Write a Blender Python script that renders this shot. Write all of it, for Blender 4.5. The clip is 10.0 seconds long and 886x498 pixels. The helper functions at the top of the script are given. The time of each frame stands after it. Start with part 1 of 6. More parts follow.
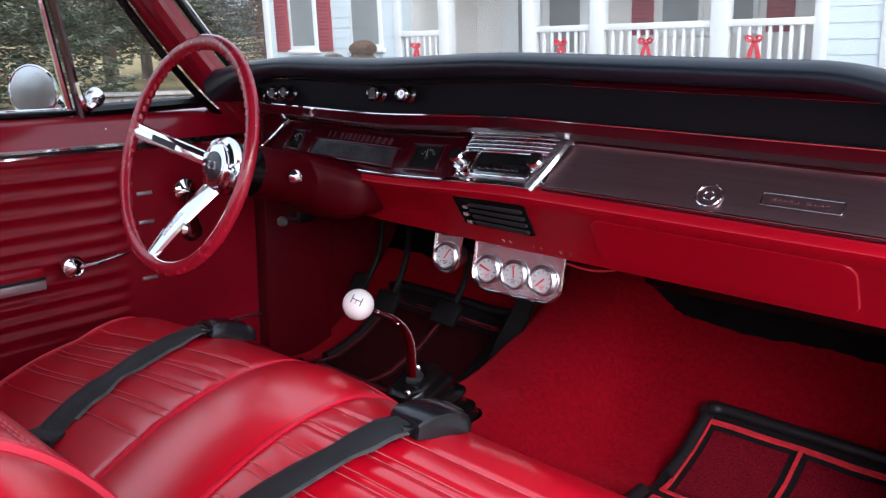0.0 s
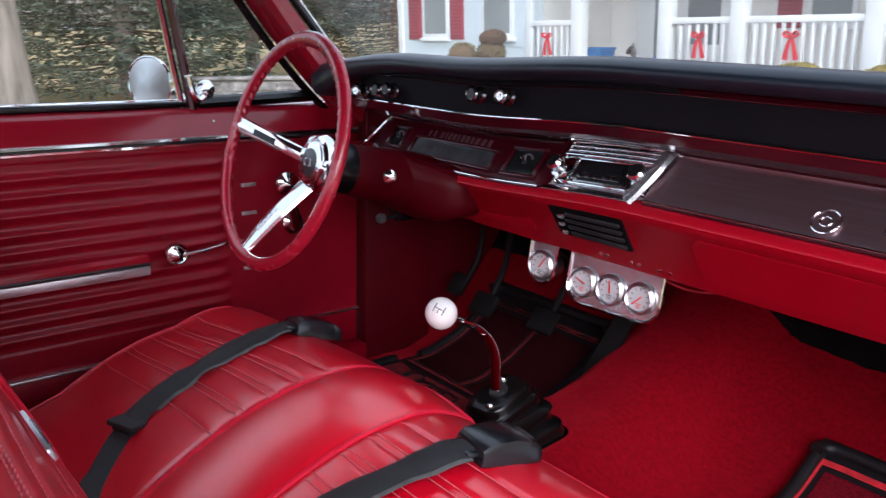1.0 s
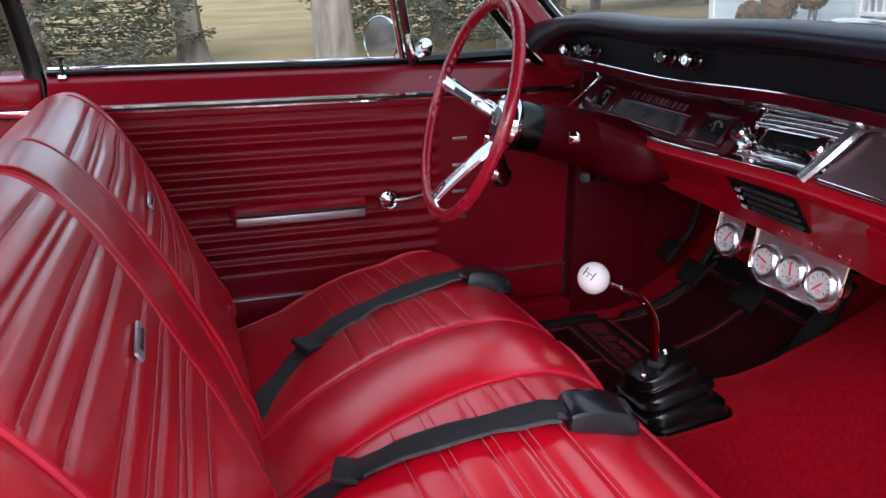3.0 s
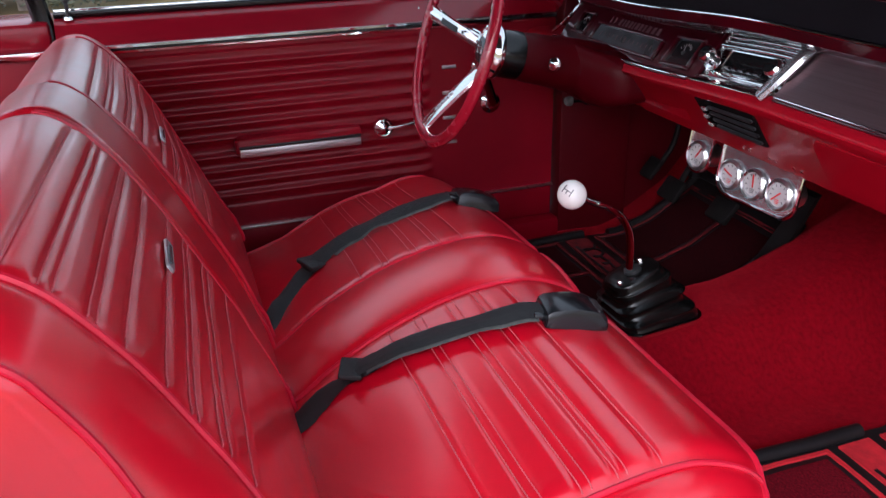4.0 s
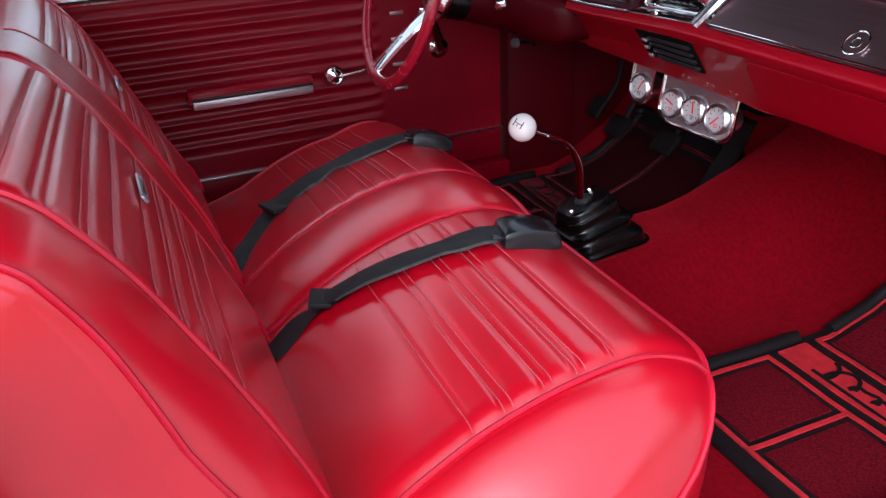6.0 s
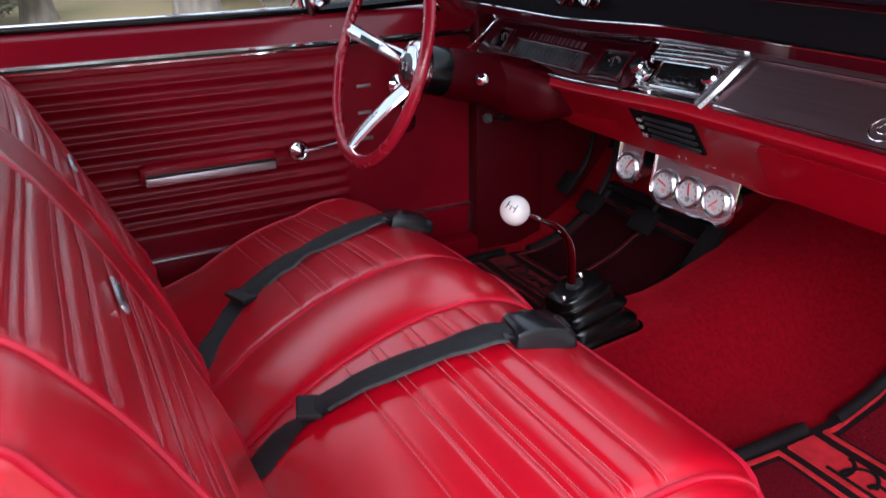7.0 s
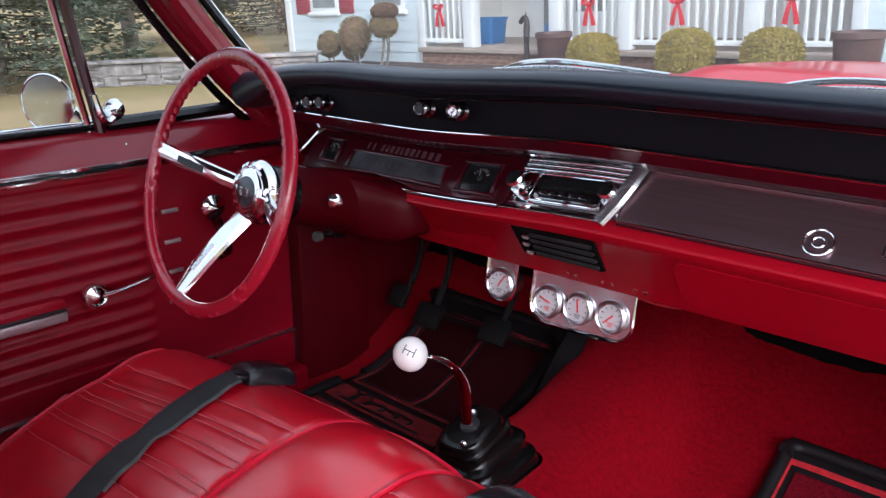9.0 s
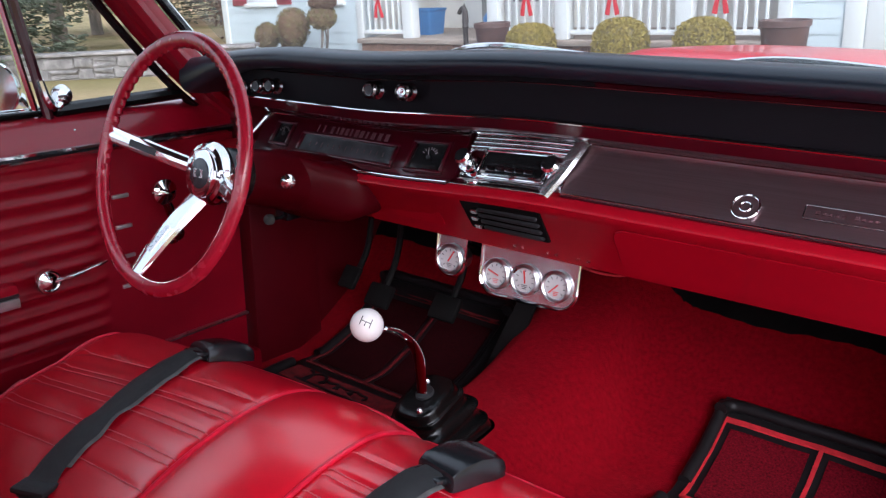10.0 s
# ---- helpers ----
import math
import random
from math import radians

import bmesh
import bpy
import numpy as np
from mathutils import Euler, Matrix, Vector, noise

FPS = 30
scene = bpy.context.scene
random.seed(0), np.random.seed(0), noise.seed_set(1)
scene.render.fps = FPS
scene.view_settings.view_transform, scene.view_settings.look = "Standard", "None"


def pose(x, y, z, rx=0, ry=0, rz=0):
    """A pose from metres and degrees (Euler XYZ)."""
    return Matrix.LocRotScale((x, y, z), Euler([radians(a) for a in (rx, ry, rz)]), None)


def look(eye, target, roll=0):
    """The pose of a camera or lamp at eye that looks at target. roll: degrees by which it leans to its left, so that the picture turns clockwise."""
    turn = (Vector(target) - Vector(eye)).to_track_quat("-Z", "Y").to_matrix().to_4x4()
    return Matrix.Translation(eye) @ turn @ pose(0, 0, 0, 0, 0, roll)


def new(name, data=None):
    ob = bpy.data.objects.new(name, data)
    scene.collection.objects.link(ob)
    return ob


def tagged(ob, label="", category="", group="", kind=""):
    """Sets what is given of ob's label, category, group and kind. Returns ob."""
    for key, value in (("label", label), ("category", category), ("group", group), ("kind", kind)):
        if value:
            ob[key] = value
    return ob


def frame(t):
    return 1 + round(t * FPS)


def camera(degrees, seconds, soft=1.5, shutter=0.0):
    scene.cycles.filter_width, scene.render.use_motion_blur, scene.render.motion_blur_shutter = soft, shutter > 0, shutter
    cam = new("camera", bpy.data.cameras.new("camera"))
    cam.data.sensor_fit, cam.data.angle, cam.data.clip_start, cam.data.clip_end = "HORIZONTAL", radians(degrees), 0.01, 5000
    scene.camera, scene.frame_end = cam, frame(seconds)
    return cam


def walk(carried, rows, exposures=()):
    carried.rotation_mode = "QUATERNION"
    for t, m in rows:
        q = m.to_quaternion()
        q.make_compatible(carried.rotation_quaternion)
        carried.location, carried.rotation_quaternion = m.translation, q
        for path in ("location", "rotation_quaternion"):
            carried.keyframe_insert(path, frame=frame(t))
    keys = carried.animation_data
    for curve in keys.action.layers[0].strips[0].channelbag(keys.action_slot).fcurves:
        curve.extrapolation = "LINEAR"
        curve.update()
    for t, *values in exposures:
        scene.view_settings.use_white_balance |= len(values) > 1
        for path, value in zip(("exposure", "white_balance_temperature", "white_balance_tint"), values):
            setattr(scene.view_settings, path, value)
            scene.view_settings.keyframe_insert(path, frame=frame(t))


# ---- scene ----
cam = camera(56.7, 10.0, soft=1.25, shutter=0.3)

# The car stands a little nose-down and leans to its right on the drive.
CAR = Matrix(((0.9996, -0.0007, 0.03, 0), (-0.0007, 0.999, 0.0439, 0), (-0.03, -0.0439, 0.9986, 0), (0, 0, 0, 1)))
PATH = [
    (0, (0.923, -1.147, 1.15), (-0.359, 0.306, 0.658), 0.92),
    (0.5, (0.921, -1.123, 1.154), (-0.433, 0.261, 0.653), 1.44),
    (1, (0.921, -1.066, 1.171), (-0.563, 0.168, 0.645), 1.74),
    (1.5, (0.926, -0.978, 1.186), (-0.709, 0.037, 0.643), 1.66),
    (2, (0.935, -0.891, 1.195), (-0.812, -0.106, 0.62), 1.04),
    (2.5, (0.979, -0.854, 1.201), (-0.817, -0.219, 0.589), -0.05),
    (2.7, (1.014, -0.873, 1.201), (-0.783, -0.257, 0.576), 0.2),
    (4, (1.182, -0.915, 1.237), (-0.55, -0.344, 0.417), -1.5),
    (4.5, (1.222, -0.935, 1.241), (-0.466, -0.328, 0.358), -2.0),
    (5, (1.252, -0.945, 1.235), (-0.408, -0.317, 0.315), -2.5),
    (6.3, (1.235, -0.96, 1.214), (-0.419, -0.273, 0.324), -2.6),
    (6.5, (1.203, -0.973, 1.224), (-0.444, -0.248, 0.35), -2.0),
    (7, (1.088, -0.995, 1.211), (-0.55, -0.145, 0.44), -0.8),
    (7.5, (0.922, -0.998, 1.202), (-0.68, -0.002, 0.537), -0.2),
    (8, (0.805, -1.015, 1.234), (-0.708, 0.141, 0.621), -0.2),
    (8.5, (0.752, -1.034, 1.244), (-0.639, 0.278, 0.657), 0.2),
    (9, (0.762, -1.057, 1.234), (-0.539, 0.343, 0.643), 0.1),
    (9.5, (0.782, -1.092, 1.224), (-0.456, 0.36, 0.624), 0.0),
    (10, (0.79, -1.11, 1.222), (-0.402, 0.375, 0.614), 0.0),
]
walk(cam, [(t, CAR @ look(eye, target, roll)) for t, eye, target, roll in PATH], exposures=[(0.0, 0.68, 5750, 16), (2.0, 0.62, 5750, 16), (3.0, 0.52, 5750, 16), (4.5, 0.43, 5750, 16), (6.3, 0.43, 5750, 16), (7.5, 0.58, 5750, 16), (8.5, 0.62, 5750, 16), (10.0, 0.66, 5750, 16)])

# ---- world and sun: bright overcast, from the passenger side ----
world = bpy.data.worlds.new("world")
scene.world = world
world.use_nodes = True
wn = world.node_tree.nodes
sky = wn.new("ShaderNodeTexSky")
sky.sky_type = "NISHITA"
sky.sun_disc = False
sky.sun_elevation = radians(31)
sky.sun_rotation = radians(125)
sky.dust_density = 4.0
sky.ozone_density = 1.0
haze = wn.new("ShaderNodeHueSaturation")
haze.inputs["Saturation"].default_value = 0.28
world.node_tree.links.new(sky.outputs[0], haze.inputs["Color"])
# a thin, even cloud cover in front of the clear sky
cloud = wn.new("ShaderNodeMix")
cloud.data_type = "RGBA"
cloud.inputs["Factor"].default_value = 0.6
cloud.inputs["B"].default_value = (4.3, 4.45, 4.8, 1)
world.node_tree.links.new(haze.outputs[0], cloud.inputs["A"])
world.node_tree.links.new(cloud.outputs["Result"], wn["Background"].inputs["Color"])
wn["Background"].inputs["Strength"].default_value = 0.26
sun = new("sun", bpy.data.lights.new("sun", "SUN"))
sun.data.energy = 0.9
sun.data.angle = radians(50)
sun.data.color = (1.0, 0.96, 0.9)
sun.matrix_world = look((10, -6.8, 8.2), (0, 0, 0))


# ---- materials ----
def material(name, color, rough=0.5, metal=0.0, var=0.12, scale=6.0, bump=0.0, bscale=200.0, coat=0.0,
             color2=None, spec=0.5, stretch=None, detail=4.0, rvar=0.08, sheen=0.0, crough=0.06, cior=1.5):
    m = bpy.data.materials.new(name)
    m.use_nodes = True
    n, l = m.node_tree.nodes, m.node_tree.links
    b = n["Principled BSDF"]
    tc = n.new("ShaderNodeTexCoord")
    mp = n.new("ShaderNodeMapping")
    l.new(tc.outputs["Object"], mp.inputs["Vector"])
    if stretch:
        mp.inputs["Scale"].default_value = stretch
    t1 = n.new("ShaderNodeTexNoise")
    t1.inputs["Scale"].default_value, t1.inputs["Detail"].default_value = scale, detail
    l.new(mp.outputs[0], t1.inputs["Vector"])
    mix = n.new("ShaderNodeMix")
    mix.data_type = "RGBA"
    c2 = color2 or [max(0.0, c * (1 - 2.2 * var)) for c in color]
    c1 = color if color2 else [min(1.0, c * (1 + var)) for c in color]
    mix.inputs["A"].default_value, mix.inputs["B"].default_value = (*c1, 1), (*c2, 1)
    ramp = n.new("ShaderNodeMapRange")
    ramp.inputs["From Min"].default_value, ramp.inputs["From Max"].default_value = 0.3, 0.7
    l.new(t1.outputs["Fac"], ramp.inputs["Value"])
    l.new(ramp.outputs[0], mix.inputs["Factor"])
    l.new(mix.outputs["Result"], b.inputs["Base Color"])
    rr = n.new("ShaderNodeMapRange")
    rr.inputs["To Min"].default_value, rr.inputs["To Max"].default_value = max(0.02, rough - rvar), rough + rvar
    t2 = n.new("ShaderNodeTexNoise")
    t2.inputs["Scale"].default_value, t2.inputs["Detail"].default_value = scale * 5, 3
    l.new(mp.outputs[0], t2.inputs["Vector"])
    l.new(t2.outputs["Fac"], rr.inputs["Value"])
    l.new(rr.outputs[0], b.inputs["Roughness"])
    b.inputs["Metallic"].default_value = metal
    b.inputs["Specular IOR Level"].default_value = spec
    b.inputs["Coat Weight"].default_value = coat
    b.inputs["Coat Roughness"].default_value = crough
    b.inputs["Coat IOR"].default_value = cior
    if sheen:
        b.inputs["Sheen Weight"].default_value = sheen
        b.inputs["Sheen Roughness"].default_value = 0.45
        b.inputs["Sheen Tint"].default_value = (0.8, 0.03, 0.05, 1)
    if bump:
        t3 = n.new("ShaderNodeTexNoise")
        t3.inputs["Scale"].default_value, t3.inputs["Detail"].default_value = bscale, 3
        l.new(mp.outputs[0], t3.inputs["Vector"])
        bp = n.new("ShaderNodeBump")
        bp.inputs["Strength"].default_value, bp.inputs["Distance"].default_value = bump, 0.002
        l.new(t3.outputs["Fac"], bp.inputs["Height"])
        l.new(bp.outputs[0], b.inputs["Normal"])
    return m


RED_VINYL = material("red_vinyl", (0.60, 0.0015, 0.015), 0.40, var=0.06, scale=5, bump=0.08, bscale=420, rvar=0.05, spec=0.15, coat=1.0, crough=0.24, cior=1.72)
RED_PIPING = material("red_piping", (0.60, 0.010, 0.035), 0.32, var=0.08, scale=20)
STITCH = material("red_stitching", (0.60, 0.10, 0.12), 0.6, var=0.1, scale=60)
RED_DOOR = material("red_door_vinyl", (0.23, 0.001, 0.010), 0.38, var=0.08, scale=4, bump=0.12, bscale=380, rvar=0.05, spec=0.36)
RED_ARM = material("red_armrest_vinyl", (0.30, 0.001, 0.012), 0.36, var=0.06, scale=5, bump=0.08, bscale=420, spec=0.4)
# kick panel red, darkened to hold the shade under the dash
RED_KICK_SHADED = material("red_kick_shaded", (0.085, 0.0006, 0.004), 0.5, var=0.08, scale=5, bump=0.1, bscale=300, spec=0.2)
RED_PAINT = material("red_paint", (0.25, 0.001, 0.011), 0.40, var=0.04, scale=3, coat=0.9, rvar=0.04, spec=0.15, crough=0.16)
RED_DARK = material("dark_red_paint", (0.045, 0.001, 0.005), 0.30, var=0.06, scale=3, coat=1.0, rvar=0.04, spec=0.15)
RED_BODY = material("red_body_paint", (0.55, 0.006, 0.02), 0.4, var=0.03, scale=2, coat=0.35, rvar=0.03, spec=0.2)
RED_WHEEL = material("red_wheel_plastic", (0.40, 0.008, 0.026), 0.26, var=0.06, scale=8, coat=0.5)
CARPET = material("red_carpet", (0.21, 0.001, 0.006), 0.95, var=0.12, scale=110, bump=0.9, bscale=420, spec=0.05, sheen=0.5, detail=9.0)
RED_LOWER = material("red_lower_dash_paint", (0.36, 0.001, 0.010), 0.42, var=0.04, scale=3, coat=0.30, rvar=0.04, spec=0.15)
# blue in the pad's base colour stands in for sky sheen
BLACK_PAD = material("black_pad_vinyl", (0.003, 0.009, 0.018), 0.38, var=0.1, scale=6, bump=0.12, bscale=500, spec=0.6)
BLACK_PANEL = material("black_textured_panel", (0.005, 0.004, 0.006), 0.5, var=0.1, scale=6, bump=0.3, bscale=800, spec=0.12)
# column red, darkened in its colour for the shade below the dash pad
RED_COLUMN_SHADED = material("shaded_red_column_paint", (0.060, 0.0004, 0.003), 0.40, var=0.05, scale=4, spec=0.10)
SILVER = material("silver_radio_face", (0.78, 0.78, 0.80), 0.30, 1.0, var=0.05, scale=12)
BLACK_RUBBER = material("black_rubber", (0.004, 0.004, 0.004), 0.22, var=0.2, scale=14, bump=0.1, bscale=200, spec=0.4)
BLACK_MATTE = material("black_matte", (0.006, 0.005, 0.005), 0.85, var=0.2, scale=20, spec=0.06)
BELT = material("black_webbing", (0.011, 0.012, 0.013), 0.6, var=0.15, scale=60, bump=0.5, bscale=900)
BELT_EDGE = material("grey_webbing", (0.10, 0.10, 0.095), 0.8, var=0.15, scale=60)
BUCKLE = material("black_plastic", (0.008, 0.009, 0.011), 0.22, var=0.1, scale=20)
CHROME = material("chrome", (0.80, 0.80, 0.80), 0.07, 1.0, var=0.03, scale=12, rvar=0.03)
RADIO_SILVER = material("pale_silver_face", (0.62, 0.63, 0.66), 0.20, 0.85, var=0.10, scale=14, spec=0.8)
# base colour darkened to hold down bright sky reflections on the knobs
KNOB_CHROME = material("dark_chrome", (0.24, 0.235, 0.24), 0.18, 1.0, var=0.15, scale=40)
DIAL_GREY = material("grey_dial_glass", (0.055, 0.060, 0.066), 0.22, var=0.25, scale=18, spec=0.6)
SATIN_BLACK = material("satin_black_plastic", (0.022, 0.022, 0.024), 0.38, var=0.1, scale=20)
LEVER_GREY = material("pale_plastic", (0.34, 0.33, 0.33), 0.4, var=0.05, scale=40)
EMBLEM_GREY = material("grey_emblem_metal", (0.62, 0.64, 0.68), 0.30, 0.8, var=0.1, scale=30)
DULL_MARK = material("dull_marking", (0.11, 0.045, 0.055), 0.5)
PEDAL = material("worn_black_pedal_rubber", (0.010, 0.009, 0.009), 0.6, var=0.2, scale=20, spec=0.15)
DULL_STRIP = material("brushed_dull_strip", (0.58, 0.54, 0.55), 0.38, 0.8, var=0.12, scale=30, stretch=(1, 0.2, 3))
STEEL = material("brushed_steel", (0.60, 0.60, 0.61), 0.28, 1.0, var=0.1, scale=30)
BRUSHED = material("brushed_dark_panel", (0.37, 0.265, 0.28), 0.38, 0.95, var=0.05, scale=10, stretch=(0.5, 30, 40), bump=0.04, bscale=30)
brush = BRUSHED.node_tree.nodes
brush_dir = brush.new("ShaderNodeTangent")
brush_dir.direction_type, brush_dir.axis = "RADIAL", "X"
BRUSHED.node_tree.links.new(brush_dir.outputs[0], brush["Principled BSDF"].inputs["Tangent"])
brush["Principled BSDF"].inputs["Anisotropic"].default_value = 0.85
GLASS_DARK = material("dark_dial_glass", (0.010, 0.011, 0.012), 0.12, var=0.1)
POLISHED = material("polished_aluminium", (0.72, 0.70, 0.72), 0.20, 0.9, var=0.02, scale=5, rvar=0.02)
WHITE_DIAL = material("white_dial", (0.52, 0.50, 0.50), 0.4, var=0.03, scale=30)
RED_NEEDLE = material("red_needle", (0.75, 0.02, 0.02), 0.4)
GREY_MARK = material("grey_marking", (0.35, 0.30, 0.30), 0.5)
DARK_MARK = material("dark_marking", (0.03, 0.02, 0.03), 0.5)
IVORY = material("white_ball_plastic", (0.80, 0.76, 0.73), 0.22, var=0.03, scale=30, coat=0.5)
MAT_RUBBER = material("dark_mat_rubber", (0.010, 0.008, 0.009), 0.5, var=0.15, scale=30, spec=0.3)
MAT_FIELD = material("mat_dark_red_carpet", (0.15, 0.003, 0.010), 0.95, var=0.25, scale=260, bump=0.8, bscale=700, spec=0.1)
MAT_RED = material("mat_red_trim", (0.55, 0.014, 0.024), 0.7, var=0.12, scale=60)
# darker copies for the driver's mat, with the footwell's shade in the colour
MAT_RED_SHADED = material("shaded_red_mat_trim", (0.17, 0.004, 0.008), 0.8, var=0.25, scale=60)
MAT_FIELD_SHADED = material("shaded_dark_mat_carpet", (0.035, 0.002, 0.004), 0.95, var=0.25, scale=260, bump=0.8, bscale=700, spec=0.1)
HEADLINER = material("headliner", (0.02, 0.018, 0.018), 0.8, var=0.08, scale=10)


def glass(name, tint=(0.92, 0.96, 0.95), rough=0.0, veil=0.0):
    m = bpy.data.materials.new(name)
    m.use_nodes = True
    n, l = m.node_tree.nodes, m.node_tree.links
    tr, gl, mx, fr, pw, ml = n.new("ShaderNodeBsdfTransparent"), n.new("ShaderNodeBsdfGlossy"), n.new("ShaderNodeMixShader"), n.new("ShaderNodeLayerWeight"), n.new("ShaderNodeMath"), n.new("ShaderNodeMath")
    tr.inputs[0].default_value = (*tint, 1)
    gl.inputs["Roughness"].default_value = rough
    pw.operation, ml.operation = "POWER", "MULTIPLY_ADD"
    pw.inputs[1].default_value = 5.0
    ml.inputs[1].default_value, ml.inputs[2].default_value = 0.45, 0.02
    l.new(fr.outputs["Facing"], pw.inputs[0])
    l.new(pw.outputs[0], ml.inputs[0])
    l.new(ml.outputs[0], mx.inputs[0])
    l.new(tr.outputs[0], mx.inputs[1])
    l.new(gl.outputs[0], mx.inputs[2])
    if veil:
        # a translucent film imitates the hazy, washed-out view through the glass
        du, dm, dn_, dr = n.new("ShaderNodeBsdfTranslucent"), n.new("ShaderNodeMixShader"), n.new("ShaderNodeTexNoise"), n.new("ShaderNodeMapRange")
        du.inputs[0].default_value = (0.8, 0.8, 0.8, 1)
        dn_.inputs["Scale"].default_value = 3.0
        dr.inputs["To Min"].default_value, dr.inputs["To Max"].default_value = veil * 0.6, veil * 1.4
        l.new(dn_.outputs["Fac"], dr.inputs["Value"])
        l.new(dr.outputs[0], dm.inputs[0])
        l.new(mx.outputs[0], dm.inputs[1])
        l.new(du.outputs[0], dm.inputs[2])
        mx = dm
    l.new(mx.outputs[0], n["Material Output"].inputs["Surface"])
    return m


HAZY_GLASS = glass("hazy_glass", veil=0.022)
GLASS = glass("clear_glass")
MIRROR = material("mirror_silver", (0.62, 0.64, 0.66), 0.06, 1.0, var=0.02, rvar=0.01)

# ---- mesh helpers ----
BASE = {}
BENT = []      # the dashboard and its parts, which sag a little towards the driver


def thing(name, at, label, category, group="", kind="", level=False):
    """An Empty at the base of a thing; its parts are given in the car's axes (or in the level world's)."""
    ob = new(name)
    ob.empty_display_size = 0.05
    BASE[ob] = Vector(at)
    ob.matrix_world = (Matrix.Identity(4) if level else CAR) @ Matrix.Translation(at)
    return tagged(ob, label, category, group, kind)


def mesh_of(name, bm, mat, shift, smooth=38):
    bmesh.ops.recalc_face_normals(bm, faces=bm.faces)
    bmesh.ops.translate(bm, verts=bm.verts, vec=-shift)
    me = bpy.data.meshes.new(name)
    bm.to_mesh(me)
    bm.free()
    me.materials.append(mat)
    if smooth:
        me.shade_smooth()
        me.set_sharp_from_angle(angle=radians(smooth))
    return me


def part(name, bm, mat, parent, label="", smooth=38):
    shift = BASE[parent]
    if parent in BENT:
        for v in bm.verts:
            u = max(0.0, min(1.0, (0.15 - v.co.x) / 0.42))
            v.co.z -= 0.018 * u * u * (3 - 2 * u) * max(0.0, min(1.0, (v.co.z - 0.85) / 0.05))
    ob = new(name, mesh_of(name, bm, mat, shift, smooth))
    ob.parent = parent
    BASE[ob] = shift
    if parent in BENT:
        BENT.append(ob)
    return tagged(ob, label)


def solid(name, bm, mat, at, label, category, group="", kind="", level=False, smooth=38):
    """A thing of one mesh."""
    ob = new(name, mesh_of(name, bm, mat, Vector(at), smooth))
    BASE[ob] = Vector(at)
    ob.matrix_world = (Matrix.Identity(4) if level else CAR) @ Matrix.Translation(at)
    return tagged(ob, label, category, group, kind)


def box(x0, x1, y0, y1, z0, z1, bevel=0.0, bm=None, m=None, seg=2):
    b = bm or bmesh.new()
    made = bmesh.ops.create_cube(b, size=1.0, matrix=Matrix.Translation(((x0 + x1) / 2, (y0 + y1) / 2, (z0 + z1) / 2)) @ Matrix.Diagonal((abs(x1 - x0), abs(y1 - y0), abs(z1 - z0), 1)))
    vs = made["verts"]
    if bevel:
        es = {e for v in vs for e in v.link_edges}
        r = bmesh.ops.bevel(b, geom=list(es), offset=bevel, segments=seg, affect="EDGES", profile=0.5)
        vs = list({v for v in r["verts"]} | {v for v in vs if v.is_valid})
    if m is not None:
        bmesh.ops.transform(b, matrix=m, verts=[v for v in vs if v.is_valid])
    return b


def obox(center, size, m3=None, bevel=0.0, bm=None, seg=2):
    """A bevelled box of that size, turned by m3 and set at center."""
    b = bm or bmesh.new()
    sx, sy, sz = size
    c = box(-sx / 2, sx / 2, -sy / 2, sy / 2, -sz / 2, sz / 2, bevel, seg=seg)
    me = bpy.data.meshes.new("tmp")
    bmesh.ops.transform(c, matrix=Matrix.Translation(center) @ (m3.to_4x4() if m3 else Matrix.Identity(4)), verts=c.verts)
    c.to_mesh(me)
    c.free()
    b.from_mesh(me)
    bpy.data.meshes.remove(me)
    return b


def loft(rings, closed=True, caps=True, bm=None):
    b = bm or bmesh.new()
    vs = [[b.verts.new(p) for p in r] for r in rings]
    n = len(rings[0])
    for i in range(len(rings) - 1):
        for j in range(n if closed else n - 1):
            k = (j + 1) % n
            b.faces.new((vs[i][j], vs[i][k], vs[i + 1][k], vs[i + 1][j]))
    if caps and closed:
        b.faces.new(vs[0][::-1])
        b.faces.new(vs[-1])
    return b


def extrude_x(profile, x0, x1, bm=None, nx=20):
    """A closed (y, z) outline drawn along x."""
    return loft([[(x0 + (x1 - x0) * i / nx, y, z) for y, z in profile] for i in range(nx + 1)], bm=bm)


def spline(pts, n):
    """n points on a smooth line through pts (Catmull-Rom)."""
    P = [Vector(p) for p in pts]
    P = [2 * P[0] - P[1]] + P + [2 * P[-1] - P[-2]]
    out, segs = [], len(P) - 3
    for i in range(n):
        u = segs * i / (n - 1)
        k = min(int(u), segs - 1)
        f = u - k
        a, b, c, d = P[k:k + 4]
        out.append(0.5 * ((2 * b) + (c - a) * f + (2 * a - 5 * b + 4 * c - d) * f * f + (3 * b - a - 3 * c + d) * f ** 3))
    return out


